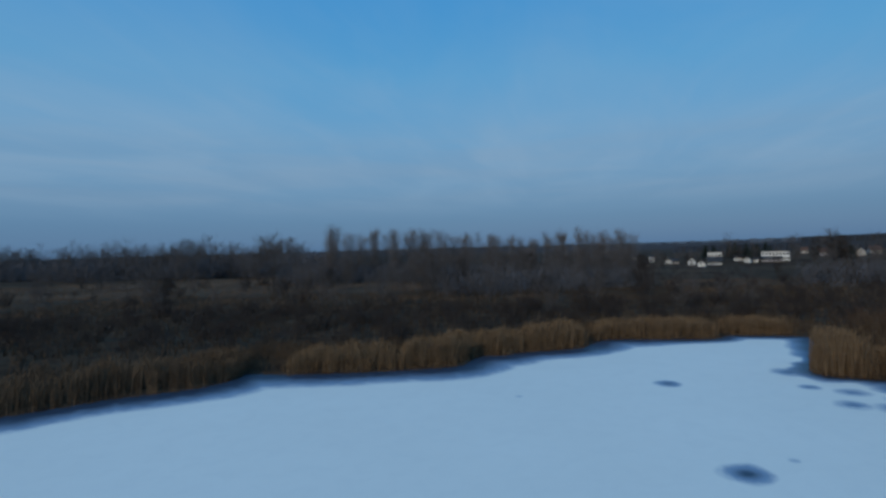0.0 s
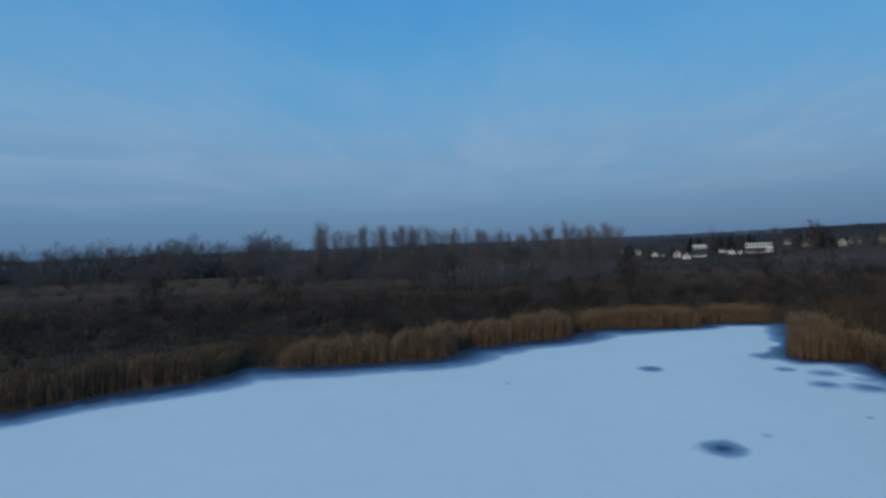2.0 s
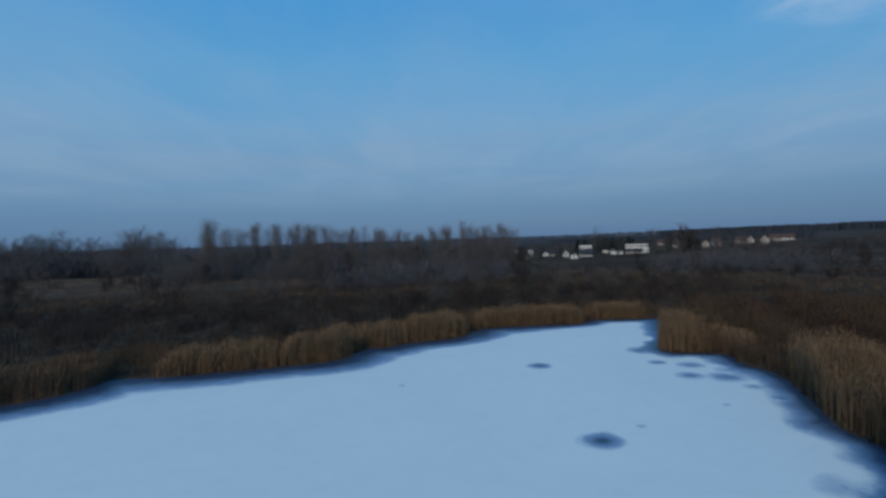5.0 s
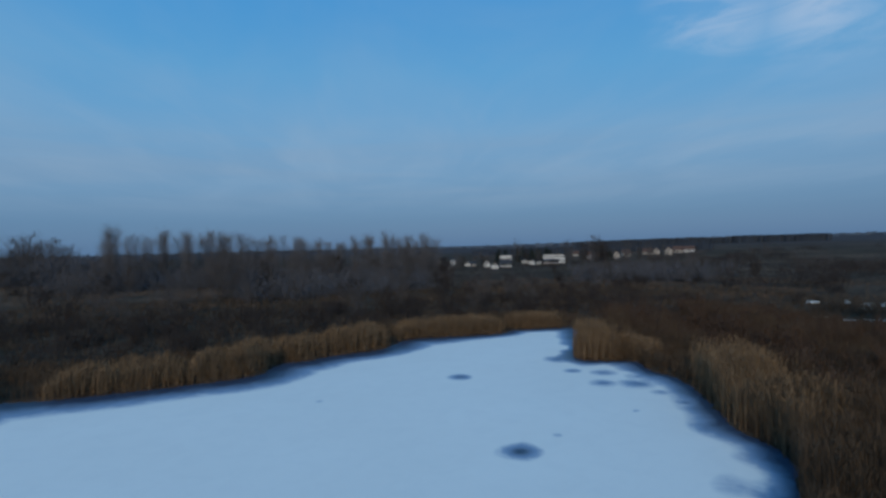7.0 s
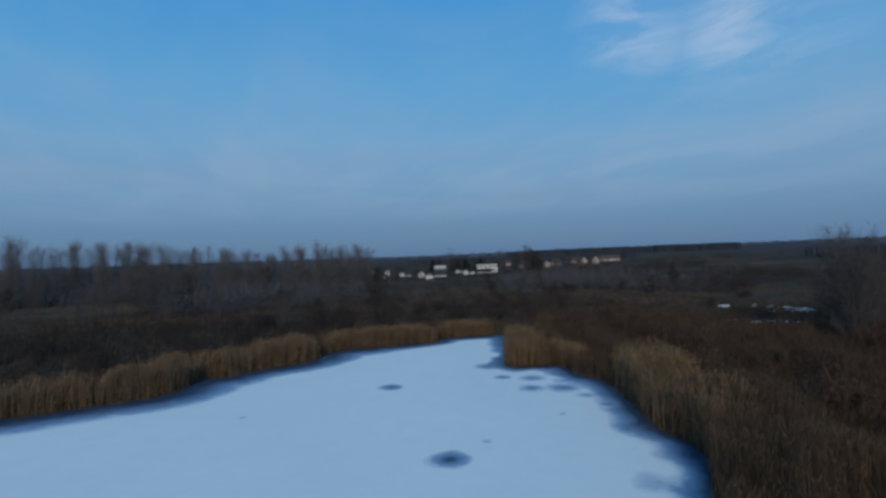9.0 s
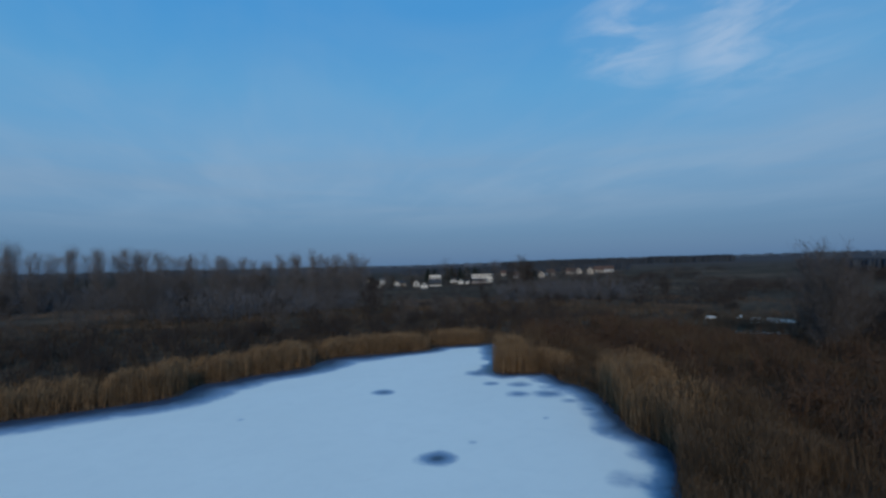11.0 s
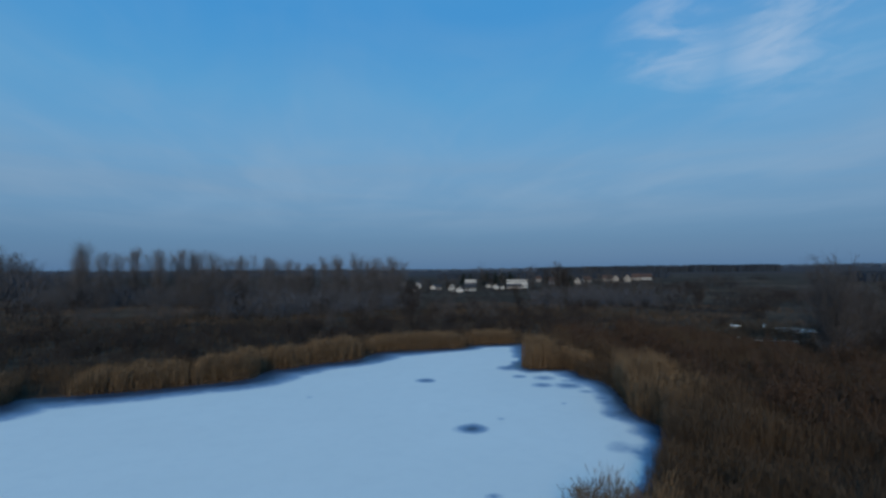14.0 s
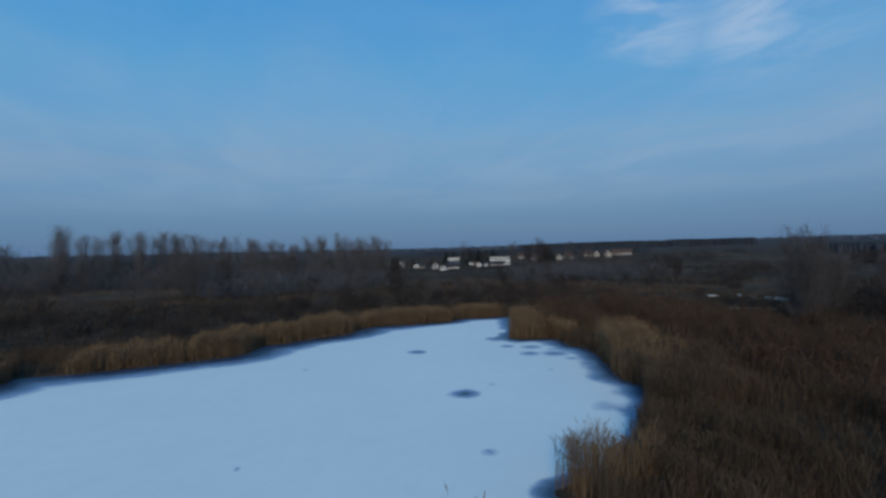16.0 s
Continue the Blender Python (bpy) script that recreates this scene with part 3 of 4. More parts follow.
def tussocks(label, x0, x1, y0, y1, count, h0, h1, mat, wide=0.05, clear=3.0):
    cut = 0.15 if mat is M_STRAW else -0.3
    x, y = rng.uniform(x0, x1, count), rng.uniform(y0, y1, count)
    d = shore_distance(x, y)[0]
    keep = (d > clear) & (waves(x, y, 7 if cut < 0 else 26, 41) + rng.normal(0, 0.5, count) > cut)
    x, y, d = x[keep], y[keep], d[keep]
    z = height(x, y, d)
    pieces = []
    for k in range(4):
        a, ln = rng.uniform(0, 2 * np.pi, len(x)), rng.uniform(h0, h1, len(x))
        p = np.column_stack([x + rng.normal(0, 0.12, len(x)), y + rng.normal(0, 0.12, len(x)), z - 0.05])
        q = p + np.column_stack([np.cos(a) * ln * 0.5, np.sin(a) * ln * 0.5, ln])
        pieces.append(ribbons(p, q, wide, 0.01))
    thing("grass_tussocks", mesh_np("grass_tussocks", *join(pieces)), mat, label, "grass", kind="stuff")


tussocks("dead brown grass tussocks over the marsh", -70, 80, 38, 110, 15000, 0.4, 1.1, M_GRASS, 0.09)
tussocks("dead brown grass tussocks on the near bank", 12, 70, -16, 45, 15000, 0.4, 1.2, M_GRASS, 0.06)

tussocks("pale dry grass tussocks over the meadow", -150, 30, 80, 215, 26000, 0.3, 0.7, M_STRAW, 0.08)
tussocks("pale dry grass patches among the scrub", 40, 130, 20, 150, 12000, 0.3, 0.7, M_STRAW, 0.06)

tussocks("dead grass tussocks behind the near shore", -44, 16, -26, 6, 8000, 0.4, 1.1, M_GRASS, 0.05, 1.2)
bed("old brown reeds along the near shore", -40, 1, -8, 4.5, 12, 3.0, 1.8, 0.012, M_REED_DARK)

# ---- bare trees and shrubs ----


def make_tree(name, label, h, reach, low, high, steep, limbs, twigs, mat, trunk_r=0.10, stems=1, width=0.026, limb=0.024):
    """A leafless tree: trunk with limbs that end inside a lumpy crown, and twigs along the limbs.
    reach: the crown's radius; low, high: where it begins and ends; steep: how much the limbs climb."""
    foot = rng.normal(0, 0.35 if stems > 1 else 0.0, (stems, 2))
    top = foot * 3.2 + rng.normal(0, 0.25, (stems, 2))
    u = low + (high - low) * rng.beta(1.5, 1.2, limbs)
    shape = np.sin(np.pi * np.clip((u - low) / (1.04 - low), 0.04, 1)) ** 0.42
    a = rng.uniform(0, 2 * np.pi, limbs)
    lump = 1 + 0.18 * np.sin(2 * a + rng.uniform(0, 6)) + 0.12 * np.sin(5 * u * 6 + 3 * a)
    r = reach * shape * lump * rng.uniform(0.35, 1.0, limbs)
    k = rng.integers(0, stems, limbs)
    end = np.column_stack([np.cos(a) * r + foot[k, 0], np.sin(a) * r + foot[k, 1], u * h])
    z0 = np.clip(end[:, 2] - r * steep - 0.4, h * 0.04, h * 0.9)
    root = np.column_stack([foot[k] + (top[k] - foot[k]) * (z0 / h)[:, None], z0])
    bend = (root + end) / 2 + np.column_stack([rng.normal(0, 0.12, (limbs, 2)), -0.12 * r])
    base = np.column_stack([foot, np.full(stems, -0.3)])
    crest = np.column_stack([top, h * 0.9 * rng.uniform(0.85 if stems > 1 else 1.0, 1.0, stems)])
    mid = (base + crest) / 2 + np.column_stack([rng.normal(0, 0.12, (stems, 2)), np.zeros(stems)])
    wood = [prisms(base, mid, trunk_r, trunk_r * 0.6, 6), prisms(mid, crest, trunk_r * 0.6, 0.02, 6),
            prisms(root, bend, limb, limb * 0.7), prisms(bend, end, limb * 0.7, limb * 0.3)]
    n = limbs * twigs
    i = rng.integers(0, limbs, n)
    v = rng.uniform(0.2, 1.0, n)[:, None]
    p = np.where(v < 0.5, root[i] + (bend[i] - root[i]) * v * 2, bend[i] + (end[i] - bend[i]) * (v - 0.5) * 2)
    way = unit(unit(end[i] - root[i]) * 0.7 + rng.normal(0, 0.5, (n, 3)) + [0, 0, 0.35])
    q = p + way * (rng.uniform(0.06, 0.13, n) * h * (0.6 + 0.4 * shape[i]))[:, None]
    j = rng.integers(0, n, n * 2)
    p2 = p[j] + (q[j] - p[j]) * rng.uniform(0.25, 1.0, n * 2)[:, None]
    q2 = p2 + unit(way[j] + rng.normal(0, 0.6, (n * 2, 3))) * (rng.uniform(0.025, 0.06, n * 2) * h)[:, None]
    tree = tagged(new(name), label, "tree")
    thing("trunk", mesh_np("trunk", *join(wood)), M_BARK, parent=tree)
    thing("crown", mesh_np("crown", *join([ribbons(p, q, width * 1.2, width * 0.6), ribbons(p2, q2, width, width * 0.4)])), mat, parent=tree)
    return tree


def make_shrub(name, label, mat, stems, twigs, h, width):
    n = stems
    a = rng.uniform(0, 2 * np.pi, n)
    r = np.sqrt(rng.random(n)) * width
    p = np.column_stack([np.cos(a) * r * 0.35, np.sin(a) * r * 0.35, np.full(n, -0.15)])
    q = np.column_stack([np.cos(a) * r, np.sin(a) * r, h * rng.uniform(0.6, 1.0, n) * (1 - 0.35 * (r / width) ** 2)])
    pieces = [prisms(p, q, 0.03, 0.012)]
    k = rng.integers(0, n, twigs)
    u = rng.uniform(0.15, 1, twigs)[:, None]
    s = p[k] + (q[k] - p[k]) * u
    e = s + unit(rng.normal(0, 1, (twigs, 3)) * [1, 1, 0.6] + [0, 0, 0.9]) * rng.uniform(0.3, 0.75, twigs)[:, None] * h * 0.42
    pieces.append(ribbons(s, e, 0.035, 0.015))
    k2 = rng.integers(0, twigs, twigs)
    s2 = s[k2] + (e[k2] - s[k2]) * rng.uniform(0.4, 1, twigs)[:, None]
    e2 = s2 + unit(rng.normal(0, 1, (twigs, 3)) + [0, 0, 0.5]) * rng.uniform(0.15, 0.4, twigs)[:, None] * h * 0.4
    pieces.append(ribbons(s2, e2, 0.028, 0.012))
    ob = thing(name, mesh_np(name, *join(pieces)), mat, label, "shrub", "marsh shrubs")
    return ob


def put(first, spots):
    """Stand copies of a plant at rows of (x, y, scale); the plant itself takes the first."""
    home = None
    for x, y, s in spots:
        m = Matrix.Translation((x, y, float(height(x, y)))) @ Matrix.Rotation(rng.uniform(0, 6.28), 4, "Z") @ Matrix.Diagonal((s, s, s * rng.uniform(0.92, 1.08), 1))
        if home is None:
            home = m
        else:
            copy_thing(first, m)
    first.matrix_basis = home


def share(kinds, spots):
    for k, t in enumerate(kinds):
        mine = spots[k::len(kinds)]
        if mine:
            put(t, mine)


def scatter(count, x0, x1, y0, y1, lo, hi, test=None, clear=4.0):
    n = count * 12
    x, y, s = rng.uniform(x0, x1, n), rng.uniform(y0, y1, n), rng.uniform(lo, hi, n)
    keep = np.ones(n, bool) if test is None else test(x, y)
    x, y, s = x[keep][:count * 3], y[keep][:count * 3], s[keep][:count * 3]
    ok = shore_distance(x, y)[0] > clear
    return list(zip(x[ok][:count].tolist(), y[ok][:count].tolist(), s[ok][:count].tolist()))


def in_view_of_village(x, y):
    """The open ground before the white houses."""
    b, r = np.degrees(np.arctan2(x, y)), np.hypot(x, y)
    return (b > 19.5) & (b < 34.5) & (r > 95) & (r < 425)


poplars = [make_tree("poplar", "tall bare poplar with steep grey branches", 16.4, 2.7, 0.30, 1.0, 1.4, 64, 12, M_TWIG_HAZE_PALE, trunk_r=0.12, width=0.013, limb=0.018) for k in range(4)]
row = [(-30.7, 162, 1.04), (-29.6, 163.5, 0.98), (-31.6, 163, 0.97), (-30.2, 161, 0.93), (-30.4, 164, 0.9)]
for k in range(88):
    u = (k % 44) / 43 + rng.normal(0, 0.006)
    row.append((-27.5 + 96 * u + rng.normal(0, 0.9), 163 + 30 * u + rng.normal(0, 4), (0.87 + 0.07 * math.sin(9 * u) + rng.uniform(-0.05, 0.05)) * (0.96 if u < 0.3 else 1.0)))
share(poplars, row)

rounds = [make_tree("bare_tree", "leafless broad-crowned tree with fine grey twigs", 9.5, 3.7, 0.12, 1.0, 0.8, 58, 18, M_TWIG, width=0.014, limb=0.018) for k in range(4)]
spots = [(-59, 200, 1.85), (-75, 215, 1.45), (-100, 222, 1.75), (-106, 226, 1.6), (-62, 190, 1.0)]
spots += scatter(120, -330, -60, 225, 320, 1.4, 2.05, lambda x, y: (y > 215 - 0.25 * x) & (y < 262 - 0.25 * x))
spots += scatter(110, -34, 80, 100, 190, 0.55, 1.1, lambda x, y: (waves(x, y, 40, 51) > -0.35) & ((x > -5) | (y > 140)) & ~in_view_of_village(x, y))
spots += scatter(26, -60, 60, 62, 100, 0.35, 0.6)
spots += scatter(16, -90, 5, 85, 150, 0.45, 0.85)
spots += scatter(40, 60, 260, 90, 290, 0.45, 0.9, lambda x, y: (waves(x, y, 70, 52) > 0.1) & ~in_view_of_village(x, y))
spots += [(216, 403, 2.3), (238, 330, 2.3), (246, 334, 1.9), (232, 352, 1.9), (262, 362, 2.1), (300, 370, 1.9), (330, 380, 1.6), (150, 320, 1.1), (130, 318, 1.2), (120, 300, 1.0), (270, 350, 1.3)]
spots += scatter(34, 130, 420, 300, 500, 0.8, 1.3, lambda x, y: ~in_view_of_village(x, y))
share(rounds, spots)

dark = [make_tree("dark_tree", "dense dark leafless tree with a rounded crown", 9.5, 3.9, 0.06, 1.0, 0.7, 60, 22, M_TWIG_DARK, width=0.030) for k in range(3)]
share(dark, [(5, 108, 0.66), (8, 112, 0.5), (23, 135, 0.78), (27, 139, 0.6), (20, 75, 0.34), (46, 122, 0.74), (49, 126, 0.6), (-24, 124, 0.5), (133, 111, 0.64), (139, 116, 0.55), (87, 114, 0.5), (60, 160, 0.7),
             (241, 328, 2.0), (250, 334, 1.6), (236, 338, 1.5), (150, 200, 0.7), (168, 152, 0.75), (110, 176, 0.6), (-58, 118, 0.45), (-45, 130, 0.5), (36, 150, 0.7), (190, 225, 0.9), (205, 180, 0.8), (222, 398, 1.2), (155, 372, 0.9), (175, 382, 0.8)])

willows = [make_tree("willow", "many-stemmed leafless willow with thin upright twigs", 10.6, 3.9, 0.08, 0.98, 0.9, 110, 24, M_TWIG, 0.07, 7, 0.018, 0.014) for k in range(2)]
share(willows, [(53.5, 25.8, 0.94), (66, 30, 0.62), (50, 24, 0.8), (62, 22, 0.7), (58, 26, 0.7)])

shrubs = [make_shrub("shrub", "dense leafless dark-brown shrub on the marsh", M_TWIG_DARK, 16, 200, 3.0, 1.9) for k in range(4)]
spots = scatter(150, -75, 45, 46, 78, 0.45, 0.95, lambda x, y: waves(x, y, 18, 61) > -0.55, 7.0)
spots += scatter(40, -140, -20, 85, 200, 0.5, 1.3, lambda x, y: waves(x, y, 30, 64) > 0.0)
spots += scatter(60, 35, 120, 50, 130, 0.5, 1.1, lambda x, y: waves(x, y, 22, 62) > -0.2, 9.0)
spots += [(18, 96, 1.7), (33, 89, 1.6), (17.7, 64.6, 1.3), (-32, 110, 1.8), (-22, 85, 1.5), (4, 120, 1.9), (45, 120, 1.7), (-60, 120, 1.8), (-48, 95, 1.4)]
share(shrubs, spots)
red = [make_shrub("shrub", "leafless red-brown willow scrub on the bank", M_TWIG_RED, 16, 180, 2.8, 1.6) for k in range(3)]
share(red, scatter(130, 23, 50, -8, 50, 0.5, 1.15, lambda x, y: waves(x, y, 12, 63) > -0.5, 5.0))


def polar_rows(count, a0, a1, r0, r1, lo, hi):
    rows = []
    for k in range(count):
        a, r = radians(rng.uniform(a0, a1)), rng.uniform(r0, r1)
        rows.append((r * math.sin(a), r * math.cos(a), rng.uniform(lo, hi)))
    return rows


def thicket(label, mat, rows, density=70, h=3.0, name="thicket"):
    """Scrub too dense to count: many stems and twigs joined."""
    pieces = []
    for x, y, s in rows:
        n = int(density * 1.6)
        z = float(height(x, y))
        a, r = rng.uniform(0, 6.28, n), np.sqrt(rng.random(n)) * 2.4 * s
        p = np.column_stack([x + np.cos(a) * r, y + np.sin(a) * r, np.full(n, z) + rng.uniform(0, 0.62, n) * h * s])
        q = p + unit(rng.normal(0, 0.75, (n, 3)) + [0, 0, 0.9]) * rng.uniform(0.16, 0.45, n)[:, None] * h * s
        pieces.append(ribbons(p, q, 0.05 * s, 0.015 * s))
    thing(name, mesh_np(name, *join(pieces)), mat, label, "scrub", kind="stuff")


thicket("dark leafless scrub covering the far marsh", M_TWIG_DARK, scatter(520, -95, 60, 48, 78, 0.35, 0.7, lambda x, y: waves(x, y, 25, 71) > -0.6, 6.0), 80)
thicket("leafless scrub below the poplars, greyed for haze", M_TWIG_HAZE, scatter(380, -45, 110, 95, 190, 1.0, 2.4, lambda x, y: (waves(x, y, 30, 72) > -0.25) & ((x > 0) | (y > 148)) & ~in_view_of_village(x, y)), 80)
thicket("leafless undergrowth along the tree line, greyed for haze", M_TWIG_HAZE, scatter(480, -380, -45, 215, 330, 2.2, 4.6, lambda x, y: (y > 210 - 0.25 * x) & (y < 265 - 0.25 * x)), 80)
thicket("leafless hedges between the fields", M_TWIG_DARK, scatter(380, 60, 330, 60, 330, 0.8, 1.9, lambda x, y: (waves(x, y, 60, 73) > 0.15) & ~in_view_of_village(x, y)), 70)
thicket("far hedges and field trees", M_TWIG_DARK, [(x, y, q) for x, y, q in polar_rows(420, 36, 80, 300, 900, 1.4, 2.8) if waves(x, y, 120, 76) > 0.25], 70)
thicket("red-brown scrub beside the lake", M_TWIG_RED, scatter(160, 26, 48, -10, 52, 0.4, 0.75, lambda x, y: waves(x, y, 14, 74) > -0.2, 6.0), 90)
thicket("dense dark scrub at the foot of the willows", M_TWIG_DARK, polar_rows(90, 63, 82, 56, 100, 0.7, 1.4), 90)
thicket("dark scrub round the willows", M_TWIG_DARK, scatter(90, 52, 95, 5, 40, 0.7, 1.4, lambda x, y: (waves(x, y, 20, 75) > -0.4) & (x > 2.05 * y)), 90)
thicket("low dark heath before the village", M_TWIG_DARK, scatter(520, 25, 290, 85, 405, 0.3, 0.6, in_view_of_village), 50)
thicket("garden bushes between the white houses", M_TWIG_DARK, scatter(90, 115, 250, 290, 420, 0.5, 1.0, lambda x, y: in_view_of_village(x, y) & (np.hypot(x, y) > 338)), 60)
thicket("leafless bushes round the village", M_TWIG_DARK, scatter(150, 120, 420, 290, 470, 0.8, 1.8, lambda x, y: ~in_view_of_village(x, y)), 60)


def make_spruce(h):
    root = tagged(new("spruce"), "dark green spruce among the village houses", "tree", "village spruces")
    thing("trunk", mesh_np("trunk", *prisms([(0, 0, -0.3)], [(0, 0, h)], 0.2, 0.03, 6)), M_BARK, parent=root)
    n = 420
    u = np.sort(rng.random(n)) ** 0.8
    a = rng.uniform(0, 6.28, n)
    p = np.column_stack([np.zeros(n), np.zeros(n), h * (0.1 + 0.88 * u)])
    ln = (h * 0.34) * (1 - u) ** 0.8 + 0.3
    q = p + np.column_stack([np.cos(a) * ln, np.sin(a) * ln, -0.25 * ln])
    thing("crown", mesh_np("crown", *ribbons(p, q, 0.55, 0.15)), M_NEEDLE, parent=root)
    return root


spruces = [make_spruce(11.0) for k in range(2)]
share(spruces, [(218 + 5.5 * k + rng.normal(0, 3), 408 + 2 * k + rng.normal(0, 8), rng.uniform(0.8, 1.2)) for k in range(9)] + [(210 + 7 * k + rng.normal(0, 3), 430 + 2 * k + rng.normal(0, 8), rng.uniform(0.9, 1.3)) for k in range(9)] + [(262, 352, 1.25), (266, 349, 1.1)])


def far_wood(label, rows, mat=M_FAR_WOOD):
    """A distant wood: many ragged crowns joined."""
    pieces = []
    for x, y, s in rows:
        z = float(height(x, y, np.array(50.0)))
        n = 14
        p = np.column_stack([x + rng.normal(0, 5, n), y + rng.normal(0, 5, n), np.full(n, z - 1)])
        pieces.append(prisms(p, p + np.column_stack([rng.normal(0, 1, (n, 2)), rng.uniform(0.9, 1, n) * s]), 2.6, 1.5, 4))
    thing("distant_wood", mesh_np("distant_wood", *join(pieces)), mat, label, "wood", kind="stuff")


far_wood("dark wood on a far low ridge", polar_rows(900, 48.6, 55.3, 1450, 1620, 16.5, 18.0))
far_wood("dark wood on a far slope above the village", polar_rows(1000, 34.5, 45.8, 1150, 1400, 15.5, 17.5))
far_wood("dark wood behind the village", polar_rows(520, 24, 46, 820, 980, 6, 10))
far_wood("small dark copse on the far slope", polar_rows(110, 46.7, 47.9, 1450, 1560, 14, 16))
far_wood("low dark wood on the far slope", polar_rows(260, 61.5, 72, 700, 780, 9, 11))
far_wood("woods along the horizon, tinted blue-grey for haze", polar_rows(620, -60, 100, 2400, 3300, 6, 10), M_HAZE_WOOD)
thicket("dark leafless wood beyond the willows", M_TWIG_DARK, polar_rows(140, 64, 74, 380, 470, 2.2, 3.4), 90, name="wood_edge")

# ---- village ----


def box(bm, x0, x1, y0, y1, z0, z1):
    v = [bm.verts.new(c) for c in ((x0, y0, z0), (x1, y0, z0), (x1, y1, z0), (x0, y1, z0), (x0, y0, z1), (x1, y0, z1), (x1, y1, z1), (x0, y1, z1))]
    for f in ((0, 3, 2, 1), (4, 5, 6, 7), (0, 1, 5, 4), (1, 2, 6, 5), (2, 3, 7, 6), (3, 0, 4, 7)):
        bm.faces.new([v[i] for i in f])


def house(label, x, y, length, depth, eaves, ridge, turn, wall, roof, windows=3, storeys=1, chimney=True):
    """A house: rendered walls, ridged or flat roof, framed windows. Its long front faces -y before the turn."""
    root = tagged(new("house"), label, "house", "village houses")
    bm = bmesh.new()
    hl, hd = length / 2, depth / 2
    box(bm, -hl, hl, -hd, hd, -1.0, eaves)
    if ridge > eaves + 0.5:
        for s in (-1, 1):
            a, b, c = bm.verts.new((s * hl, -hd, eaves)), bm.verts.new((s * hl, hd, eaves)), bm.verts.new((s * hl, 0, ridge))
            a2, b2, c2 = bm.verts.new((s * (hl - 0.3), -hd, eaves)), bm.verts.new((s * (hl - 0.3), hd, eaves)), bm.verts.new((s * (hl - 0.3), 0, ridge))
            bm.faces.new((a, b, c))
            bm.faces.new((a2, c2, b2))
            bm.faces.new((a, c, c2, a2))
            bm.faces.new((b, b2, c2, c))
    part("wall", bm, wall, root)
    bm = bmesh.new()
    if ridge > eaves + 0.5:
        o, th = 0.4, 0.2
        for s in (-1, 1):
            k = (ridge - eaves) / hd
            lo = [bm.verts.new(c) for c in ((-hl - o, s * (hd + o), eaves - k * o), (hl + o, s * (hd + o), eaves - k * o), (hl + o, 0, ridge), (-hl - o, 0, ridge))]
            hi = [bm.verts.new(v.co + Vector((0, 0, th))) for v in lo]
            bm.faces.new(hi)
            bm.faces.new(lo[::-1])
            for i in range(4):
                bm.faces.new((lo[i], lo[(i + 1) % 4], hi[(i + 1) % 4], hi[i]))
    else:
        box(bm, -hl - 0.3, hl + 0.3, -hd - 0.3, hd + 0.3, eaves + 0.004, eaves + 0.4)
    r = part("roof", bm, roof, root)
    if chimney and ridge > eaves + 0.5:
        bm = bmesh.new()
        box(bm, hl * 0.3, hl * 0.3 + 0.6, -0.3, 0.3, ridge - 0.6, ridge + 0.8)
        part("chimney", bm, M_TILE, r)
    for st in range(storeys):
        z0 = 0.9 + st * eaves / max(storeys, 1)
        for k in range(windows):
            cx = -hl + length * (k + 0.5) / windows
            bm = bmesh.new()
            box(bm, cx - 0.6, cx + 0.6, -hd - 0.03, -hd + 0.1, z0, z0 + 1.3)
            part("window", bm, M_GLASS, root)
    if ridge > eaves + 0.5:
        for s in (-1, 1):
            bm = bmesh.new()
            box(bm, min(s * (hl - 0.1), s * (hl + 0.03)), max(s * (hl - 0.1), s * (hl + 0.03)), -0.5, 0.5, eaves - 0.2, eaves + 1.0)
            part("window", bm, M_GLASS, root)
    root.matrix_world = Matrix.Translation((x, y, float(height(x, y)))) @ Matrix.Rotation(radians(turn), 4, "Z")
    return root


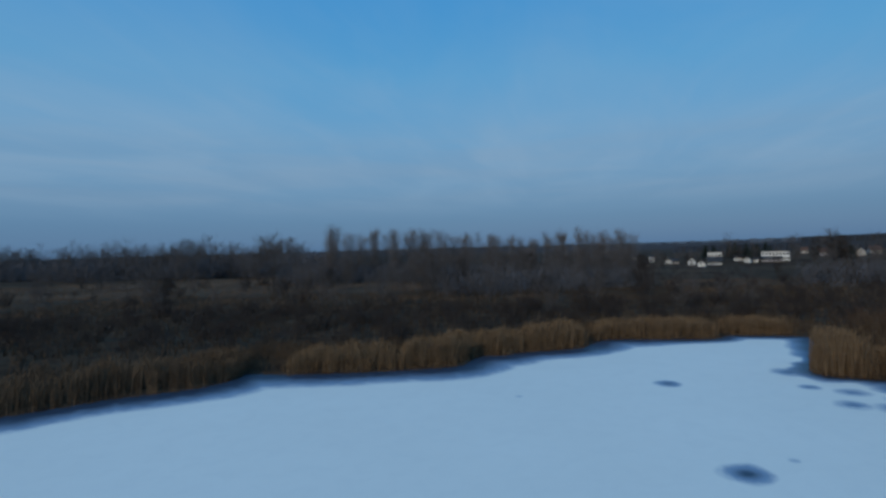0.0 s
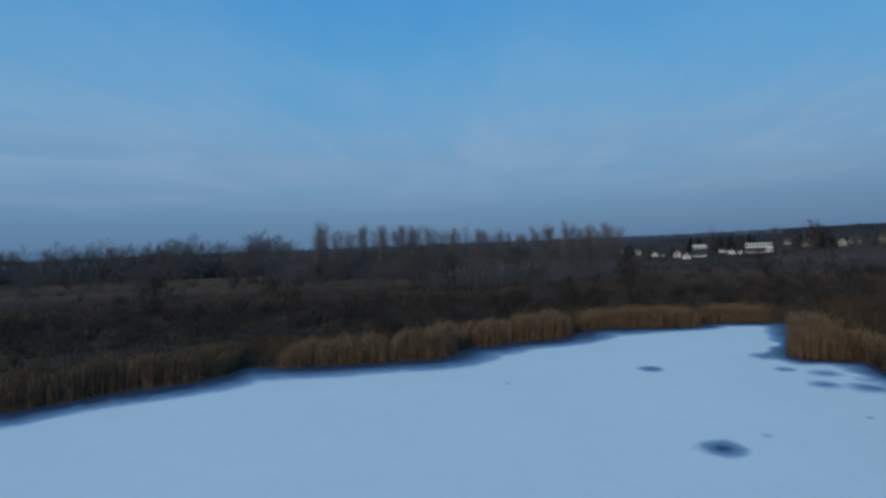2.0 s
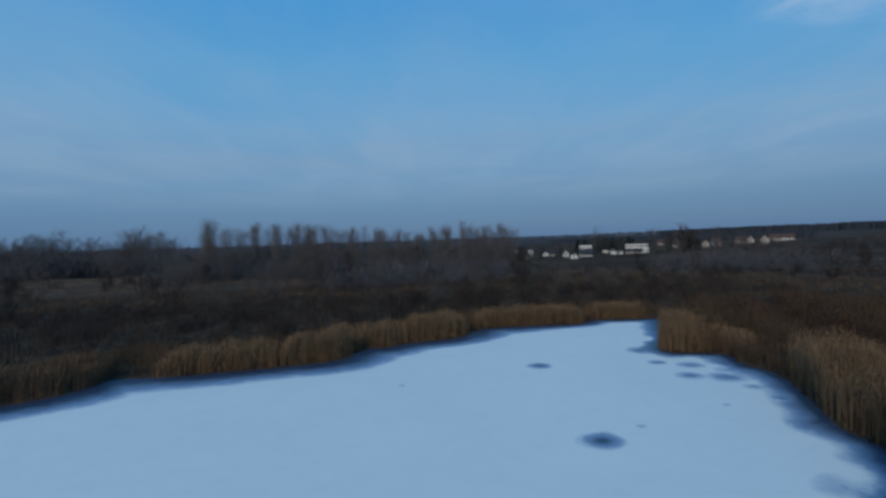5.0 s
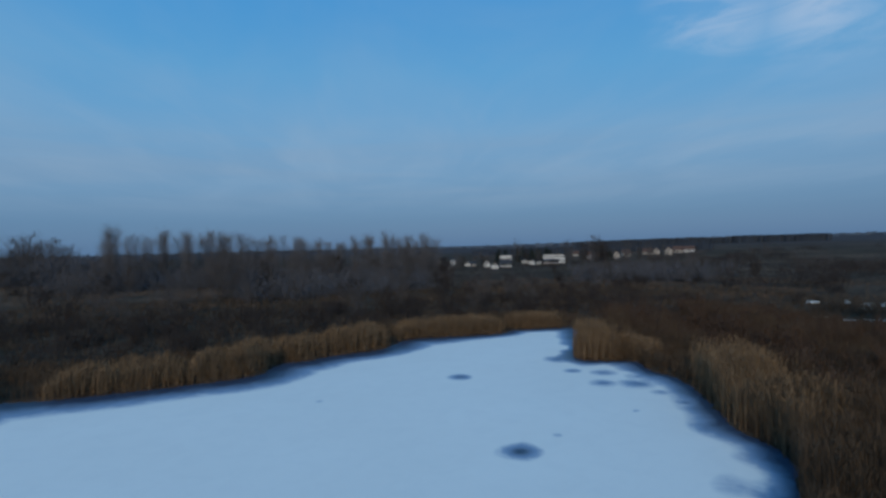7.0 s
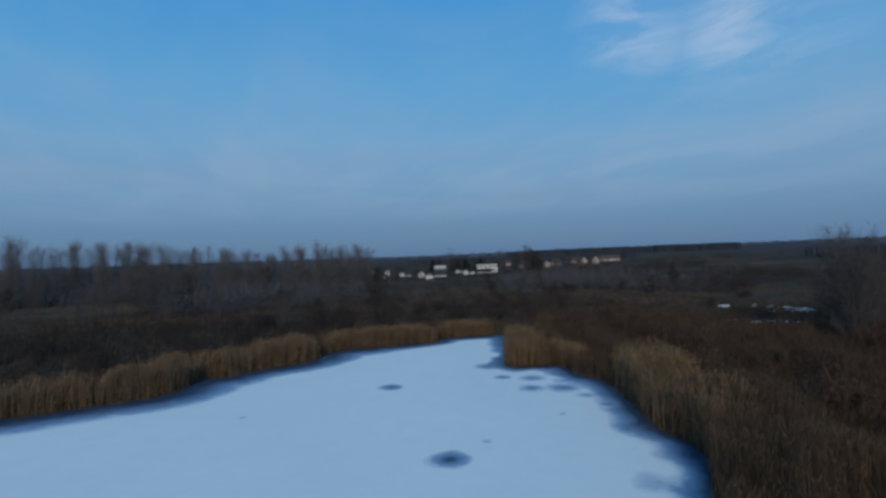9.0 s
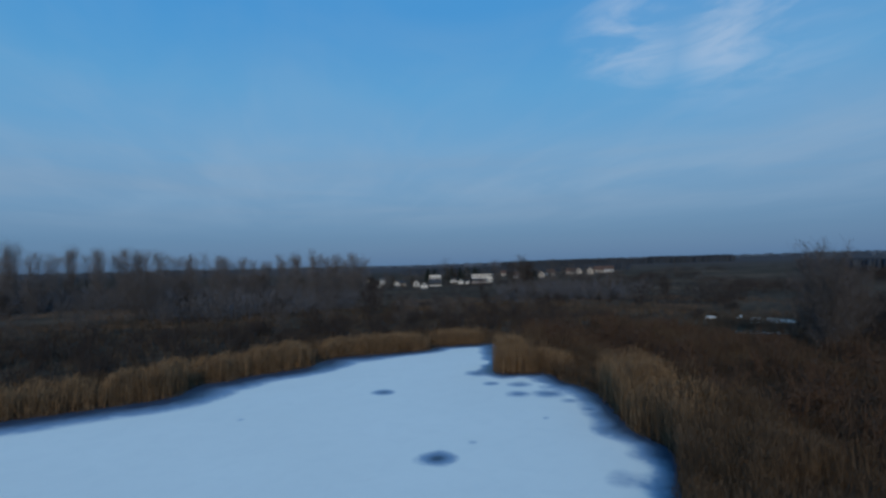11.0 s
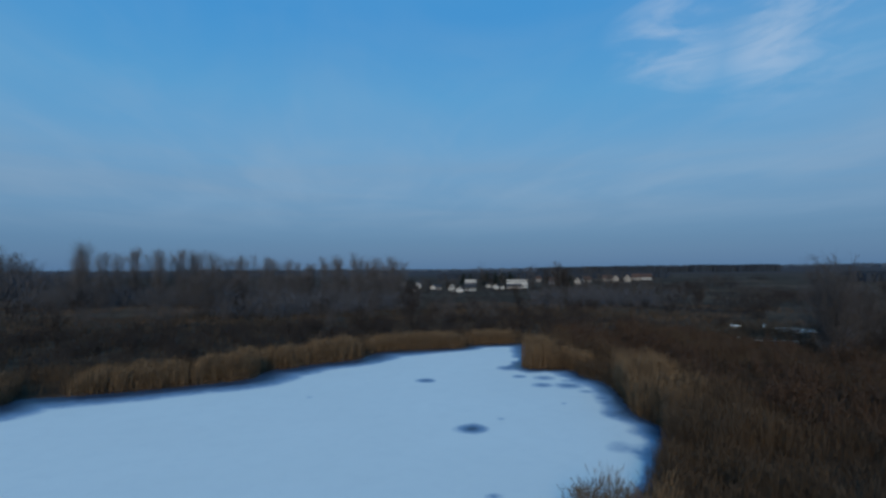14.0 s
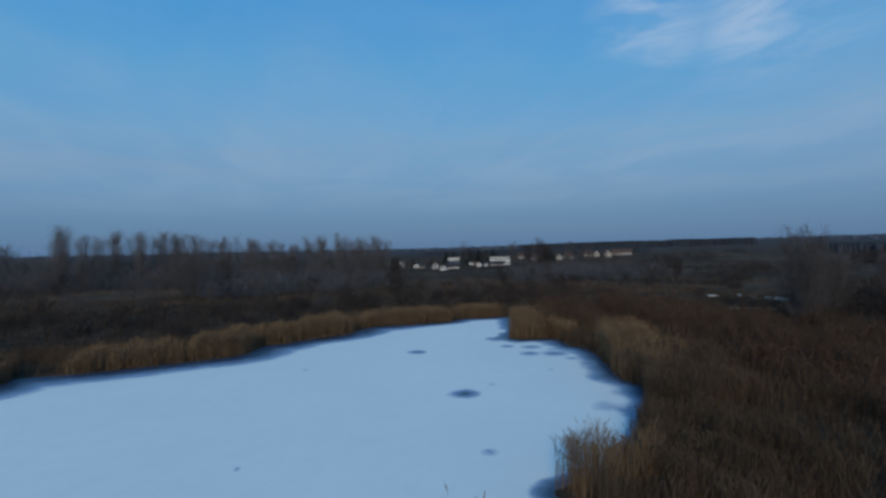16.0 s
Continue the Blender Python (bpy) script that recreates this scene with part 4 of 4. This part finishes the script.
VILLAGE = [
    # bearing, distance, length, depth, eaves, ridge, turn, wall, roof, windows, storeys, label
    (21.5, 455, 3.6, 5, 5.0, 6.4, -20, M_WHITE, M_DARKROOF, 1, 2, "narrow white gabled house with dark roof"),
    (21.06, 380, 3.2, 3, 1.8, 2.6, -20, M_WHITE, M_DARKROOF, 1, 1, "small white outbuilding behind bare trees"),
    (19.97, 535, 4, 4, 2.4, 3.8, -20, M_CREAM, M_DARKROOF, 1, 1, "small cream house half hidden by poplars"),
    (23.0, 425, 3.4, 4, 2.4, 3.8, 60, M_WHITE, M_DARKROOF, 1, 1, "small white gable-end house with dark roof"),
    (23.6, 420, 4.4, 5, 2.2, 3.8, -22, M_CREAM, M_DARKROOF, 2, 1, "small pale house behind bare trees"),
    (25.06, 400, 5.0, 4.4, 2.6, 4.8, 62, M_WHITE, M_DARKROOF, 2, 1, "white gable-end cottage with dark roof"),
    (25.9, 362, 5.2, 4.4, 2.0, 3.6, 58, M_WHITE, M_DARKROOF, 2, 1, "low white gable-end cottage on the village edge"),
    (27.0, 398, 8.6, 6, 2.5, 5.2, -26, M_WHITE, M_DARKROOF, 6, 1, "white row house with dark roof and many windows"),
    (27.0, 436, 9.0, 7, 7.2, 7.2, -26, M_WHITE, M_DARKROOF, 4, 2, "white flat-roofed two-storey house"),
    (28.96, 458, 5.2, 5, 2.6, 4.0, -28, M_WHITE, M_DARKROOF, 2, 1, "small white house with low roof"),
    (29.72, 420, 5.0, 4, 2.2, 3.8, 50, M_WHITE, M_DARKROOF, 2, 1, "white gable-end bungalow with dark roof"),
    (30.37, 425, 2.8, 3, 2.2, 3.0, -30, M_WHITE, M_DARKROOF, 1, 1, "tiny white garden house"),
    (31.9, 450, 17, 9, 6.4, 6.4, -32, M_WHITE, M_DARKROOF, 8, 2, "long white two-storey building with flat roof"),
    (31.6, 432, 12, 5, 2.2, 3.4, -31, M_GREYWALL, M_DARKROOF, 7, 1, "low grey annex before a long white building"),
    (34.06, 672, 6, 6, 3.0, 6.2, -34, M_CREAM, M_TILE, 2, 1, "cream house half hidden by bare trees"),
    (36.95, 458, 8.0, 7, 3.6, 7.0, 55, M_GREYWALL, M_DARKROOF, 2, 1, "grey gabled house with steep roof"),
    (38.04, 555, 5.0, 6, 3.0, 6.0, 44, M_CREAM, M_DARKROOF, 2, 1, "small cream gable-end house with dark roof"),
    (38.88, 608, 8, 7, 3.2, 6.6, -20, M_CREAM, M_TILE, 3, 1, "cream house with red-brown tiled roof"),
    (40.9, 662, 10, 8, 3.4, 7.2, -40, M_CREAM, M_TILE, 3, 1, "cream house with a broad red-brown tiled roof"),
    (41.7, 675, 8, 7, 3.2, 7.0, 46, M_CREAM, M_TILE, 2, 1, "cream gable-end house with tiled roof"),
    (42.8, 640, 7, 7, 4.6, 8.0, 50, M_CREAM, M_TILE, 2, 1, "tall cream gable-end house with tiled roof"),
    (43.6, 732, 11, 8, 3.4, 7.6, -42, M_CREAM, M_TILE, 3, 1, "long cream house with red-brown tiled roof"),
    (44.6, 745, 12, 8, 3.4, 7.4, -44, M_WHITE, M_TILE, 4, 1, "white house with red-brown tiled roof"),
    (35.5, 560, 7, 6, 3.0, 6.0, -30, M_GREYWALL, M_TILE, 2, 1, "grey house half hidden by garden trees"),
]
for bearing, dist, length, depth, eaves, ridge, turn, wall, roof, wins, storeys, label in VILLAGE:
    a = radians(bearing)
    house(label, dist * math.sin(a), dist * math.cos(a), length, depth, eaves, ridge, turn, wall, roof, wins, storeys)
